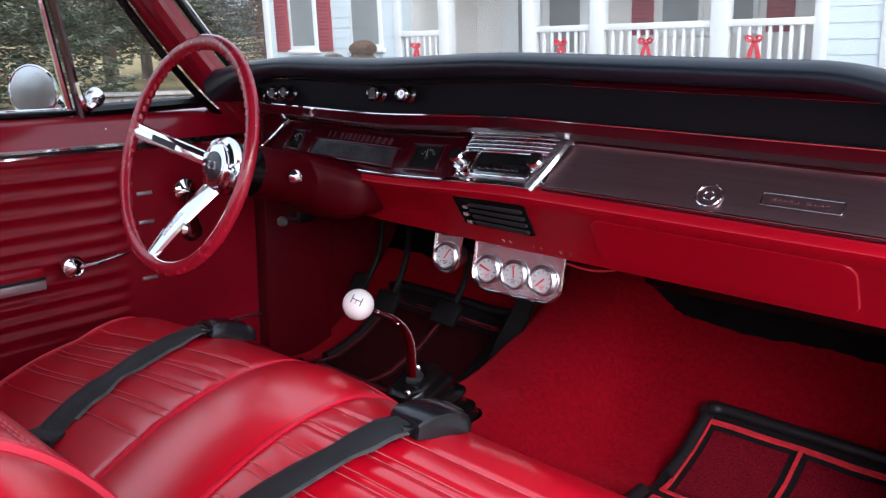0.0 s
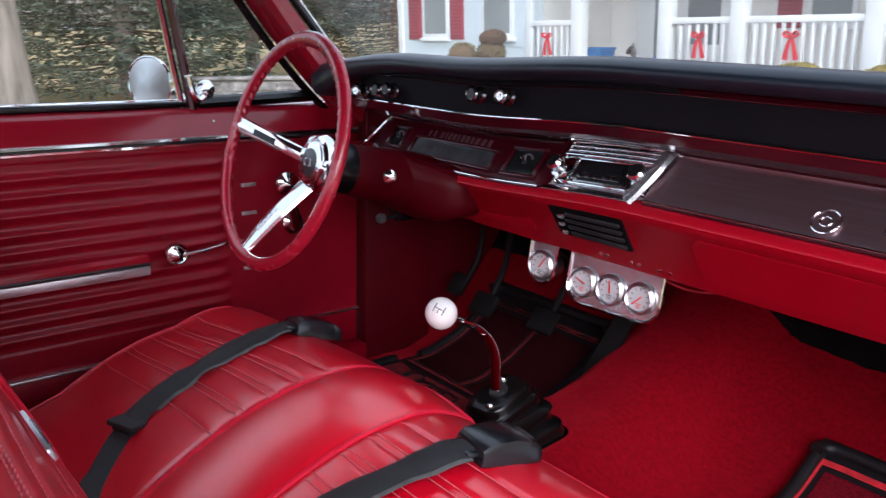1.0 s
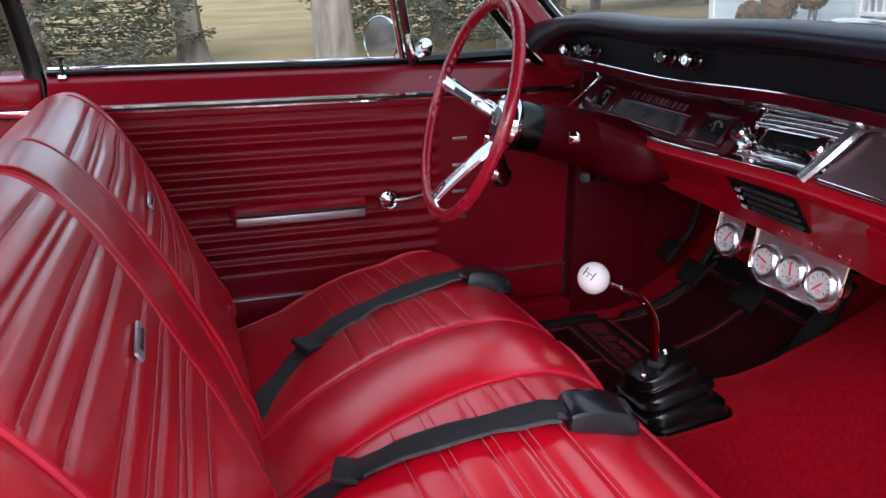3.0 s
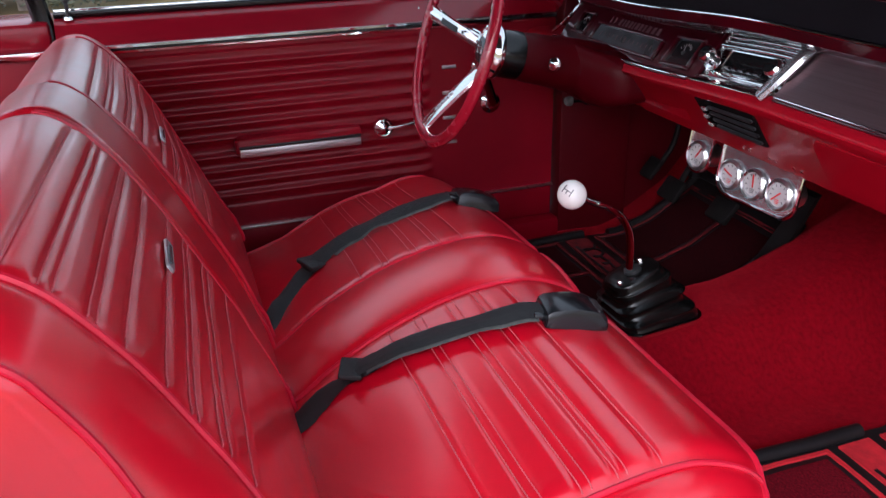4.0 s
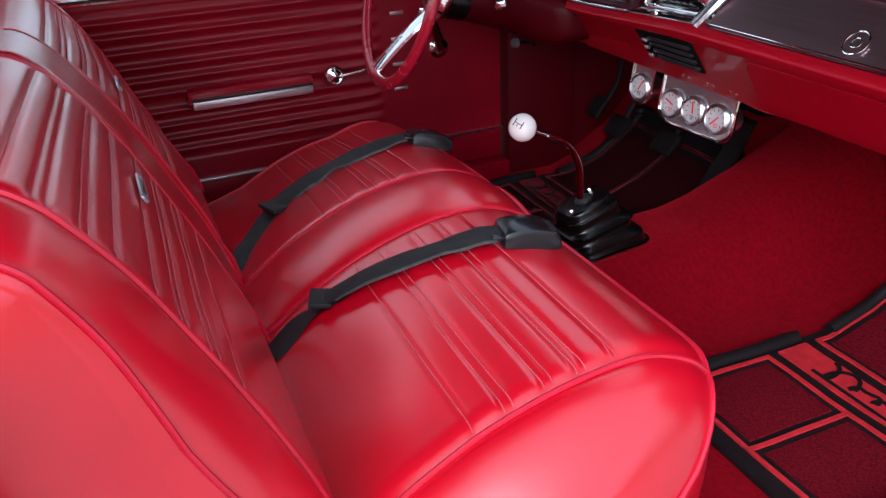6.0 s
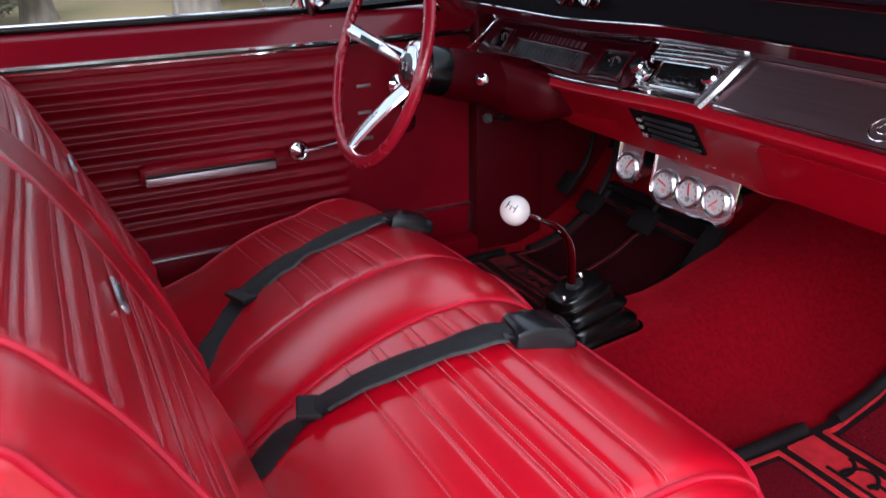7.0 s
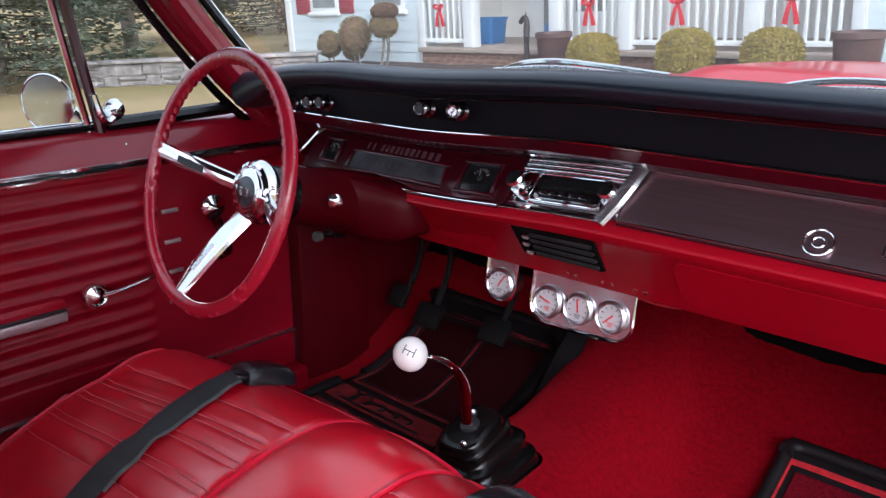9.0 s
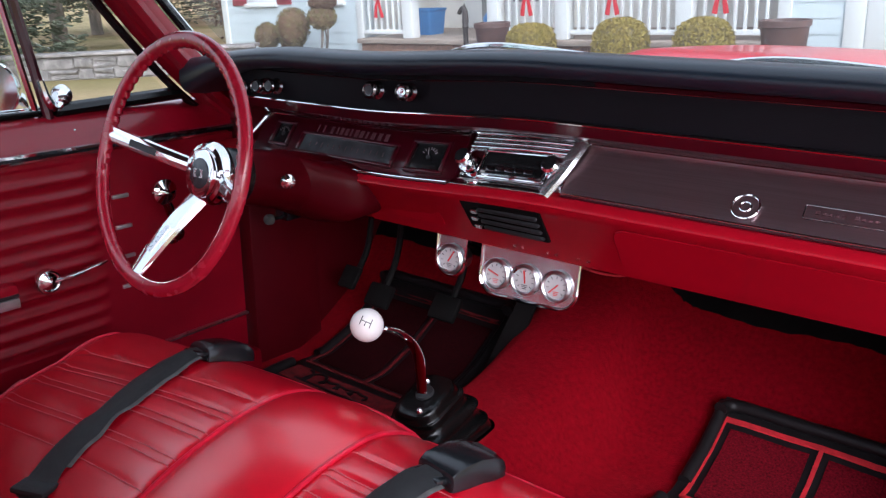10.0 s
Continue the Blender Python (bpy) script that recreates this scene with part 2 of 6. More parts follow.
def tube(path, radius, n=10, bm=None, closed=False, flat=1.0, up=None):
    """A round (or flattened) bar along points; radius is a number or a function of 0 to 1."""
    path = [Vector(p) for p in path]
    rings, last = [], None
    N = len(path)
    for i, p in enumerate(path):
        if closed:
            d = path[(i + 1) % N] - path[i - 1]
        else:
            d = path[min(i + 1, N - 1)] - path[max(i - 1, 0)]
        d.normalize()
        if last is None:
            ref = Vector(up) if up else (Vector((0, 0, 1)) if abs(d.z) < 0.9 else Vector((1, 0, 0)))
        else:
            ref = last
        s = ref - d * ref.dot(d)
        s.normalize()
        last = s
        q = d.cross(s)
        r = radius(i / max(1, N - 1)) if callable(radius) else radius
        rings.append([p + r * (flat * math.cos(a) * s + math.sin(a) * q) for a in [2 * math.pi * k / n for k in range(n)]])
    if closed:
        rings.append(rings[0])
        b = bm or bmesh.new()
        vs = [[b.verts.new(p) for p in r] for r in rings[:-1]]
        for i in range(N):
            for j in range(n):
                b.faces.new((vs[i][j], vs[i][(j + 1) % n], vs[(i + 1) % N][(j + 1) % n], vs[(i + 1) % N][j]))
        return b
    return loft(rings, bm=bm)


def lathe(profile, at, axis, n=28, bm=None):
    """A turned solid: (radius, height) along axis from at."""
    ax = Vector(axis).normalized()
    s = ax.orthogonal().normalized()
    q = ax.cross(s)
    at = Vector(at)
    rings = [[at + ax * h + r * (math.cos(a) * s + math.sin(a) * q) for a in [2 * math.pi * k / n for k in range(n)]] for r, h in profile]
    return loft(rings, bm=bm)


def interp(table, v):
    for (a, fa), (b, fb) in zip(table, table[1:]):
        if v <= b:
            f = max(0.0, (v - a) / (b - a))
            return fa + (fb - fa) * f
    return table[-1][1]


def rrect(w, h, r, n=5):
    """A rounded rectangle outline about the origin."""
    pts = []
    for cx, cy, a0 in ((w / 2 - r, h / 2 - r, 0), (-w / 2 + r, h / 2 - r, 90), (-w / 2 + r, -h / 2 + r, 180), (w / 2 - r, -h / 2 + r, 270)):
        for k in range(n + 1):
            a = radians(a0 + 90 * k / n)
            pts.append((cx + r * math.cos(a), cy + r * math.sin(a)))
    return pts


def plate(outline, thick, m, bm=None, bevel=0.0):
    """A flat outline in x, y given thickness along z, set by the matrix m."""
    o = [Vector((x, y, 0)) for x, y in outline]
    cen = sum(o, Vector()) / len(o)
    rings = [[m @ p for p in o]]
    if bevel:
        k = lambda p: cen + (p - cen) * (1 - bevel / max(1e-6, (p - cen).length))
        rings.append([m @ (p + Vector((0, 0, thick - bevel))) for p in o])
        rings.append([m @ (k(p) + Vector((0, 0, thick))) for p in o])
    else:
        rings.append([m @ (p + Vector((0, 0, thick))) for p in o])
    return loft(rings, bm=bm)


def facing(at, normal, up=(0, 0, 1)):
    """A matrix at a point whose z looks along normal and y as near up as it can."""
    z = Vector(normal).normalized()
    y = Vector(up) - z * Vector(up).dot(z)
    y.normalize()
    x = y.cross(z)
    return Matrix.Translation(at) @ Matrix((x, y, z)).transposed().to_4x4()

# ---- car shell ----
# floor, tunnel and toe board in one carpet
def floor_z(x, y):
    tunnel = 0.135 * math.exp(-((x + 0.02) / 0.15) ** 4) * interp([(-1.2, 0.75), (-0.3, 0.85), (0.1, 1.0), (0.35, 1.5), (0.6, 1.9)], y)
    toe = interp([(-1.3, 0.0), (0.18, 0.0), (0.28, 0.03), (0.40, 0.10), (0.52, 0.25), (0.62, 0.42)], y)
    return 0.335 + max(tunnel, toe) + 0.35 * min(tunnel, toe) + 0.004 * noise.noise((x * 9, y * 9, 0))


def sheet(f, x0, x1, y0, y1, nx, ny, thick, bm=None):
    b = bm or bmesh.new()
    top, bot = [], []
    for i in range(nx + 1):
        x = x0 + (x1 - x0) * i / nx
        top.append([b.verts.new((x, y0 + (y1 - y0) * j / ny, f(x, y0 + (y1 - y0) * j / ny))) for j in range(ny + 1)])
        bot.append([b.verts.new(v.co - Vector((0, 0, thick))) for v in top[-1]])
    for g, flip in ((top, False), (bot, True)):
        for i in range(nx):
            for j in range(ny):
                q = (g[i][j], g[i + 1][j], g[i + 1][j + 1], g[i][j + 1])
                b.faces.new(q[::-1] if flip else q)
    rim = [(i, 0) for i in range(nx)] + [(nx, j) for j in range(ny)] + [(i, ny) for i in range(nx, 0, -1)] + [(0, j) for j in range(ny, 0, -1)]
    for (a, c), (d, e) in zip(rim, rim[1:] + rim[:1]):
        b.faces.new((top[a][c], bot[a][c], bot[d][e], top[d][e]))
    return b


solid("floor", sheet(floor_z, -0.76, 0.76, -1.7, 0.508, 76, 106, 0.02), CARPET, (0, 0, 0.33), "deep red cut-pile carpet over floor and tunnel", "floor", kind="structure")

# black sheet above the carpet's upper edge
solid("toe_board", sheet(lambda x, y: floor_z(x, y) + interp([(0.47, -0.012), (0.508, 0.002), (0.62, 0.003)], y) + 0.003 * noise.noise((x * 7, y * 3, 3)) + 0.0012 * noise.noise((x * 30, y * 20, 5)), -0.76, 0.76, 0.47, 0.62, 120, 24, 0.02), BLACK_MATTE, (0, 0.5, 0.5), "black sheet over the toe board above the carpet", "toe board", kind="structure")
# firewall and underdash dark
solid("wall_firewall", box(-0.80, 0.80, 0.60, 0.63, 0.30, 1.02), BLACK_MATTE, (0, 0.6, 0.3), "black firewall behind the dashboard", "firewall", kind="structure")

# kick panels and sills; the driver's panel carries under-dash shade in its colour
for side, nm in ((-1, "kick_panel"), (1, "kick_panel")):
    # the unseen passenger panel starts further forward to let light into the footwell
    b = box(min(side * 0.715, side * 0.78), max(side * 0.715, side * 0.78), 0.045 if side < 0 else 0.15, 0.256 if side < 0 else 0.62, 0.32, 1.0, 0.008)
    solid(nm, b, RED_KICK_SHADED if side < 0 else RED_DOOR, (side * 0.74, 0.3, 0.32), "red kick panel, the driver's one darkened for under-dash shade", "kick panel", kind="structure")
    b = box(min(side * 0.70, side * 0.80), max(side * 0.70, side * 0.80), -1.2, 0.045, 0.30, 0.385, 0.012)
    solid("sill", b, RED_PAINT, (side * 0.74, -0.5, 0.3), "red painted door sill", "sill", kind="structure")

# cowl side shares the darkened red in place of shade
solid("cowl_side", box(-0.80, -0.745, 0.258, 0.62, 0.32, 1.0), RED_KICK_SHADED, (-0.77, 0.4, 0.32), "cowl side behind the kick panel, dark red for shade", "cowl side", kind="structure")

# ---- driver's door ----
door = thing("door_1", (-0.76, -0.5, 0.38), "closed red car door with ribbed vinyl panel and chrome strip", "door", kind="structure")
ribs = [0.870, 0.836, 0.800, 0.764, 0.731, 0.698, 0.655, 0.620, 0.588, 0.557]


def door_x(y, z):
    x = -0.742
    if -1.12 < y < -0.30 and 0.53 < z < 0.90:
        edge = min(1.0, (-0.30 - y) / 0.03)
        d = min((z - r for r in ribs), key=abs)
        x += edge * (0.0080 * math.exp(-(d / (0.0072 if d > 0 else 0.0105)) ** 2) - 0.002)
    return x


ny, nz = 60, 150
rows = []
for j in range(nz + 1):
    z = 0.475 + (0.918 - 0.475) * j / nz
    ys = [-1.125 + 0.74 * i / 8 for i in range(8)] + [-0.385 + 0.13 * i / 26 for i in range(27)] + [-0.255 + 0.29 * i / 6 for i in range(1, 7)]
    rows.append([(door_x(y, z), y, z) for y in ys] + [(-0.80, 0.035, z), (-0.80, -1.125, z)])
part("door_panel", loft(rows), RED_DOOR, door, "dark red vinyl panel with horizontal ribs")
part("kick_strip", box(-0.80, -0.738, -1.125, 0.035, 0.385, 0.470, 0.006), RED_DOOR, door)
part("chrome_strip", box(-0.745, -0.730, -1.125, 0.035, 0.470, 0.475, 0.001), SILVER, door, "thin bright lower strip")
cap = [(-0.740, 0.928), (-0.748, 0.945), (-0.760, 0.972), (-0.775, 0.985), (-0.80, 0.987), (-0.845, 0.984), (-0.90, 0.955), (-0.93, 0.92), (-0.93, 0.40), (-0.80, 0.40), (-0.80, 0.928)]
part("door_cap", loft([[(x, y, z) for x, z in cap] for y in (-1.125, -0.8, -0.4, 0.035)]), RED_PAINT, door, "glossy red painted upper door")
mould = part("belt_moulding", loft([[(x, y, z) for x, z in ((-0.738, 0.911), (-0.7335, 0.913), (-0.733, 0.917), (-0.736, 0.919), (-0.736, 0.922), (-0.733, 0.924), (-0.7335, 0.929), (-0.738, 0.931), (-0.744, 0.931), (-0.744, 0.911))] for y in (-1.125, 0.035)]), CHROME, door, "polished chrome moulding")
part("moulding_channel", box(-0.738, -0.7352, -1.125, 0.035, 0.9188, 0.9222), BUCKLE, mould, "dark channel")
part("weatherstrip", box(-0.798, -0.778, -1.125, -0.345, 0.987, 1.000, 0.003), BLACK_RUBBER, door, "black rubber window seal")
part("window_trim", box(-0.806, -0.798, -1.125, -0.345, 0.987, 1.003, 0.001), CHROME, door, "bright trim along the glass")
part("glass", box(-0.803, -0.799, -1.12, -0.375, 1.003, 1.38), GLASS, door, "clear side window glass").visible_shadow = False
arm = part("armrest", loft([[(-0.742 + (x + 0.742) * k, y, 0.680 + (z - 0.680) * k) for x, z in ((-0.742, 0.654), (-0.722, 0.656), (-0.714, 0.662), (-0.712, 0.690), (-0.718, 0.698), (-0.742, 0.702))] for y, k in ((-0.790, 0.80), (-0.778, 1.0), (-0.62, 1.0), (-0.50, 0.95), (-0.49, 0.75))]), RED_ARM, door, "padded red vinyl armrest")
part("chrome_trim", box(-0.716, -0.708, -0.782, -0.493, 0.655, 0.674, 0.002), DULL_STRIP, arm, "brushed metal strip")
part("trim_line", box(-0.716, -0.7095, -0.782, -0.493, 0.675, 0.681, 0.001), SATIN_BLACK, arm, "dark line over the strip")
h = lathe([(0.006, 0.0), (0.013, 0.0), (0.013, 0.016), (0.021, 0.019), (0.0245, 0.026), (0.0245, 0.034), (0.0220, 0.039), (0.0195, 0.040), (0.0185, 0.037), (0.001, 0.046)], (-0.742, -0.437, 0.690), (1, 0, 0))
handle = part("door_handle", h, CHROME, door, "round chrome door release with a lever")
part("lever", tube(spline([(-0.71, -0.437, 0.688), (-0.703, -0.39, 0.692), (-0.704, -0.34, 0.699), (-0.712, -0.318, 0.70)], 14), lambda u: 0.0085 - 0.002 * u, 10, flat=0.6), CHROME, handle)
h = lathe([(0.006, 0.0), (0.026, 0.0), (0.026, 0.008), (0.016, 0.014), (0.014, 0.03), (0.001, 0.031)], (-0.742, -0.146, 0.716), (1, 0, 0))
crank = part("window_crank", h, CHROME, door, "chrome window crank")
part("crank_arm", tube(spline([(-0.712, -0.146, 0.716), (-0.708, -0.158, 0.75), (-0.702, -0.172, 0.785), (-0.700, -0.187, 0.816)], 12), lambda u: 0.013 - 0.002 * u, 10, flat=0.5), CHROME, crank)
part("crank_knob", lathe([(0.008, 0.0), (0.013, 0.006), (0.024, 0.013), (0.027, 0.021), (0.0265, 0.026), (0.023, 0.029), (0.001, 0.040)], (-0.703, -0.19, 0.822), (1, 0, 0)), CHROME, crank)
for k in range(4):
    part("accent_bar", box(-0.744, -0.737, -0.272, -0.236, 0.812 - 0.064 * k, 0.820 - 0.064 * k, 0.001), DULL_STRIP, door, "small dull metal bar")
part("screw", lathe([(0.001, 0.0), (0.0055, 0.0), (0.0055, 0.002), (0.001, 0.003)], (-0.757, -0.322, 0.958), (0.9, 0, 0.4)), CHROME, door)
pin = part("lock_pin", lathe([(0.001, 0.008), (0.004, 0.008), (0.004, 0.034), (0.009, 0.040), (0.009, 0.042), (0.001, 0.043)], (-0.776, -1.095, 0.984), (0, 0, 1), 14), SATIN_BLACK, door, "black flared lock button")
part("lock_ferrule", lathe([(0.001, 0), (0.012, 0), (0.011, 0.006), (0.004, 0.009), (0.001, 0.009)], (-0.776, -1.095, 0.984), (0, 0, 1), 14), CHROME, pin)
# vent window
# the post's shade is put in by using the dark red paint
vent = part("vent_window", tube([(-0.779, -0.356, 0.975), (-0.777, -0.374, 1.08), (-0.773, -0.402, 1.24), (-0.768, -0.424, 1.36)], 0.0085, 8, flat=1.2, up=(0, 1, 0)), RED_DARK, door, "red vent window post")
part("vent_seal", tube([(-0.787, -0.376, 0.985), (-0.785, -0.394, 1.08), (-0.781, -0.422, 1.24), (-0.776, -0.444, 1.36)], 0.007, 6), CHROME, vent, "bright channel")
part("vent_frame", tube([(-0.782, -0.345, 0.995), (-0.778, -0.20, 1.0), (-0.770, -0.075, 1.005)], 0.014, 8), BLACK_RUBBER, vent, "black rubber sill")
part("vent_glass", loft([[(-0.785, -0.35, 0.995), (-0.785, -0.085, 1.0), (-0.766, -0.415, 1.36)], [(-0.789, -0.35, 0.995), (-0.789, -0.085, 1.0), (-0.770, -0.415, 1.36)]]), GLASS, vent, "clear vent glass").visible_shadow = False
latch = part("vent_latch", lathe([(0.004, 0), (0.012, 0.0), (0.019, 0.006), (0.021, 0.016), (0.015, 0.026), (0.001, 0.029)], (-0.790, -0.329, 1.022), (0.95, 0.1, 0.1)), CHROME, vent, "chrome latch knob")
part("latch_arm", tube(spline([(-0.774, -0.329, 1.016), (-0.768, -0.348, 1.004), (-0.766, -0.362, 1.022), (-0.766, -0.370, 1.056)], 12), lambda u: 0.010 - 0.003 * u, 8), CHROME, latch)

# rear quarter and pillars
quarter = thing("quarter_panel", (-0.78, -1.4, 0.4), "red rear quarter trim with chrome strip behind the door", "car body")
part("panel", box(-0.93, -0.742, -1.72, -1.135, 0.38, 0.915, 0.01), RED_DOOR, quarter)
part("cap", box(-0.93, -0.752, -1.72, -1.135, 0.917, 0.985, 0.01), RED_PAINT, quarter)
part("chrome_moulding", box(-0.752, -0.733, -1.72, -1.135, 0.912, 0.930, 0.003), CHROME, quarter)
part("window_seal", tube([(-0.775, -1.141, 0.925), (-0.782, -1.145, 0.97), (-0.785, -1.155, 1.04), (-0.77, -1.18, 1.20), (-0.74, -1.22, 1.36)], 0.013, 8, flat=1.5, up=(0, 1, 0)), BLACK_RUBBER, quarter, "black quarter window seal")


def rail(pts, w, t, up):
    return tube(spline(pts, 24), w, 8, flat=t, up=up)


pillar = thing("windshield_pillar", (-0.76, -0.05, 0.98), "glossy red windshield pillar with a dark rubber seal", "car body")
pl = [(-0.768, 0.075, 0.95), (-0.765, -0.030, 1.038), (-0.757, -0.112, 1.12), (-0.748, -0.203, 1.225), (-0.718, -0.315, 1.36)]
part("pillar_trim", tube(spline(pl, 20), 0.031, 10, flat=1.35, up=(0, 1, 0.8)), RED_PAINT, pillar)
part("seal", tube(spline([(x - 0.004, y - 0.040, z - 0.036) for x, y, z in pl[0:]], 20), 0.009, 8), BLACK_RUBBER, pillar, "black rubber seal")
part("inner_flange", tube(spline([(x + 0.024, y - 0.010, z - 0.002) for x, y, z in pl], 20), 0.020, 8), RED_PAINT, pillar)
part("outer_trim", tube(spline([(x + 0.012, y + 0.046, z + 0.036) for x, y, z in pl], 20), 0.005, 8), CHROME, pillar, "bright windshield moulding")
part("windshield_seal", tube(spline([(x + 0.014, y + 0.038, z + 0.028) for x, y, z in pl], 20), 0.008, 8), BLACK_RUBBER, pillar)
pr = [(-x - 0.01, y, z) for x, y, z in pl]
pillar2 = thing("windshield_pillar", (0.75, -0.05, 0.98), "glossy red windshield pillar on the passenger side", "car body")
part("pillar_trim", tube(spline(pr, 20), 0.034, 10, flat=1.35, up=(0, 1, 0.8)), RED_PAINT, pillar2)

# windshield, roof, rear
wsh = thing("windshield", (0, 0.3, 1.05), "clear curved windshield glass", "windshield")
rings = []
for i in range(25):
    u = -1 + 2 * i / 24
    bow = 0.22 * (1 - u * u)
    rings.append([(0.72 * u - 0.005, 0.10 + bow * 1.6, 1.03), (0.70 * u - 0.005, -0.285 + bow * 0.5, 1.385), (0.70 * u - 0.005, -0.281 + bow * 0.5, 1.389), (0.72 * u - 0.005, 0.105 + bow * 1.6, 1.034)])
part("glass", loft(rings), HAZY_GLASS, wsh).visible_shadow = False
# the roof is unseen; its dark lining keeps overhead light off the cabin
roof = thing("roof", (0, -0.9, 1.38), "unseen red car roof with a plain headliner, added to shade the cabin", "car roof", kind="structure")
b = bmesh.new()
rr_ = []
for i in range(17):
    u = -1 + 2 * i / 16
    rr_.append([(0.66 * u, y, 1.375 + 0.05 * (1 - u * u) * k) for y, k in ((-0.30, 0.4), (-0.7, 1.0), (-1.2, 1.0), (-1.55, 0.7))] + [(0.68 * u, y, 1.41 + 0.06 * (1 - u * u) * k) for y, k in ((-1.57, 0.7), (-1.2, 1.0), (-0.7, 1.0), (-0.28, 0.4))])
part("headliner", loft(rr_, bm=b), HEADLINER, roof)
skin = []
for i in range(17):
    u = -1 + 2 * i / 16
    skin.append([(0.70 * u, y, 1.415 + 0.07 * (1 - u * u) * k) for y, k in ((-0.27, 0.4), (-0.7, 1.0), (-1.2, 1.0), (-1.60, 0.7))] + [(0.70 * u, y, 1.43 + 0.075 * (1 - u * u) * k) for y, k in ((-1.62, 0.7), (-1.2, 1.0), (-0.7, 1.0), (-0.25, 0.4))])
part("roof_skin", loft(skin), RED_BODY, roof, "glossy red roof panel")
for s in (-1, 1):
    part("sail_panel", loft([[(s * 0.77, -1.72, 0.98), (s * 0.80, -1.74, 0.98), (s * 0.80, -2.3, 0.98), (s * 0.77, -2.3, 0.98)], [(s * 0.64, -1.42, 1.38), (s * 0.67, -1.42, 1.40), (s * 0.67, -1.66, 1.40), (s * 0.64, -1.66, 1.38)]]), RED_PAINT, roof)
part("package_shelf", box(-0.78, 0.78, -2.3, -1.72, 0.93, 0.96), RED_DOOR, roof)
part("rear_wall", box(-0.80, 0.80, -1.76, -1.72, 0.33, 0.96), RED_DOOR, roof)
b = box(0.742, 0.93, -2.2, -1.15, 0.38, 0.985, 0.01)
solid("quarter_panel", b, RED_DOOR, (0.8, -1.6, 0.4), "red rear quarter trim on the passenger side", "car body")

# ---- bench seat ----
STX = (-0.052, 0.130)       # seams of the plain centre section
SIDE = (-0.605, 0.590)      # seams at the outer ends of the pleats
ENDS = (-0.668, 0.702)
CUSH_LINES = [-0.662, -0.622, -0.611, -0.571, -0.560, -0.529, -0.518, -0.477]
cush_prof = spline([(0, -0.88, 0.42), (0, -0.88, 0.47), (0, -0.845, 0.507), (0, -0.80, 0.536), (0, -0.745, 0.577), (0, -0.675, 0.616), (0, -0.62, 0.639), (0, -0.56, 0.657), (0, -0.50, 0.667), (0, -0.44, 0.668),
                    (0, -0.395, 0.656), (0, -0.358, 0.636), (0, -0.335, 0.612), (0, -0.330, 0.585), (0, -0.334, 0.51), (0, -0.355, 0.43)], 240)
EDGE = min(range(240), key=lambda i: abs(cush_prof[i].y + 0.335) + abs(cush_prof[i].z - 0.612))   # where the front piping runs


def groove(d, w, depth):
    return -depth * math.exp(-(d / w) ** 2)


def cushion_front(x):
    """How far the front edge draws back round the outer corners."""
    e = max(0.0, (x - 0.52) / (ENDS[1] - 0.52), (-0.53 - x) / (-0.53 - ENDS[0]))
    return 0.20 * (1 - math.sqrt(max(0.0, 1 - min(1.0, e) ** 2.3)))


def cushion_ring(x):
    drop = 0.092 * (max(0.0, x - 0.56) / 0.13) ** 1.6 + 0.095 * (max(0.0, -0.05 - x) / 0.555) ** 1.25 + 0.085 * (max(0.0, -0.607 - x) / 0.06) ** 1.1
    shear = 0.045 * max(0.0, 0.1 - x)
    back = cushion_front(x)
    ring = []
    for p in cush_prof:
        y, z = p.y, p.z
        top = max(0.0, min(1.0, (z - 0.50) / 0.06))
        dz = -drop * max(0.0, min(1.0, (z - 0.42) / 0.16)) * (1 - (0.38 * max(0.0, min(1.0, (y + 0.50) / 0.12)) if x < 0 else 0.0))
        if 0.03 < top and -0.86 < y < -0.335:
            if STX[0] < x < STX[1]:
                c = (x - sum(STX) / 2) / (STX[1] - STX[0]) * 2
                dz += 0.011 * (1 - c * c) * top
            elif SIDE[0] < x < SIDE[1]:
                fade = min(1.0, (x - SIDE[0]) / 0.02, (SIDE[1] - x) / 0.02, max(STX[0] - x, x - STX[1]) / 0.045)
                for ly in CUSH_LINES:
                    dz += groove(y - ly, 0.0034, 0.0026) * fade
                if -0.662 < y < -0.477:
                    dz += 0.0015 * abs(math.sin((y + 0.477) * math.pi / 0.0462)) * fade
            elif x > SIDE[1]:
                dz += 0.006 * math.sin(min(1.0, (x - SIDE[1]) / 0.10) * math.pi) * top
            for sx in (*STX, *SIDE):
                dz += groove(x - sx, 0.007, 0.005)
        wr = 0.0012 * noise.noise((x * 7, y * 16, 1.3)) * top + 0.003 * noise.noise((x * 2.5, y * 4, 7.7)) * top
        # soft dents where people sit
        wr -= 0.007 * math.exp(-((x - 0.36) / 0.10) ** 2 - ((y + 0.74) / 0.05) ** 2) * top
        ring.append((x, -0.88 + (y + 0.88) * (0.55 - back) / 0.55 + shear, z + dz + wr))
    return ring


seat = thing("bench_seat", (0, -0.6, 0.34), "red vinyl bench seat with pleats, split backs and centre armrest", "car seat")
xs = sorted(set([ENDS[0] + (ENDS[1] - ENDS[0]) * i / 200 for i in range(201)] + [ENDS[0] + d for d in (0.001, 0.003)] + [ENDS[1] - d for d in (0.001, 0.003)]))
part("cushion", loft([cushion_ring(x) for x in xs]), RED_VINYL, seat, "pleated red vinyl cushion", smooth=60)
part("seat_base", box(-0.60, 0.58, -0.84, -0.42, 0.33, 0.45, 0.01), BLACK_MATTE, seat)


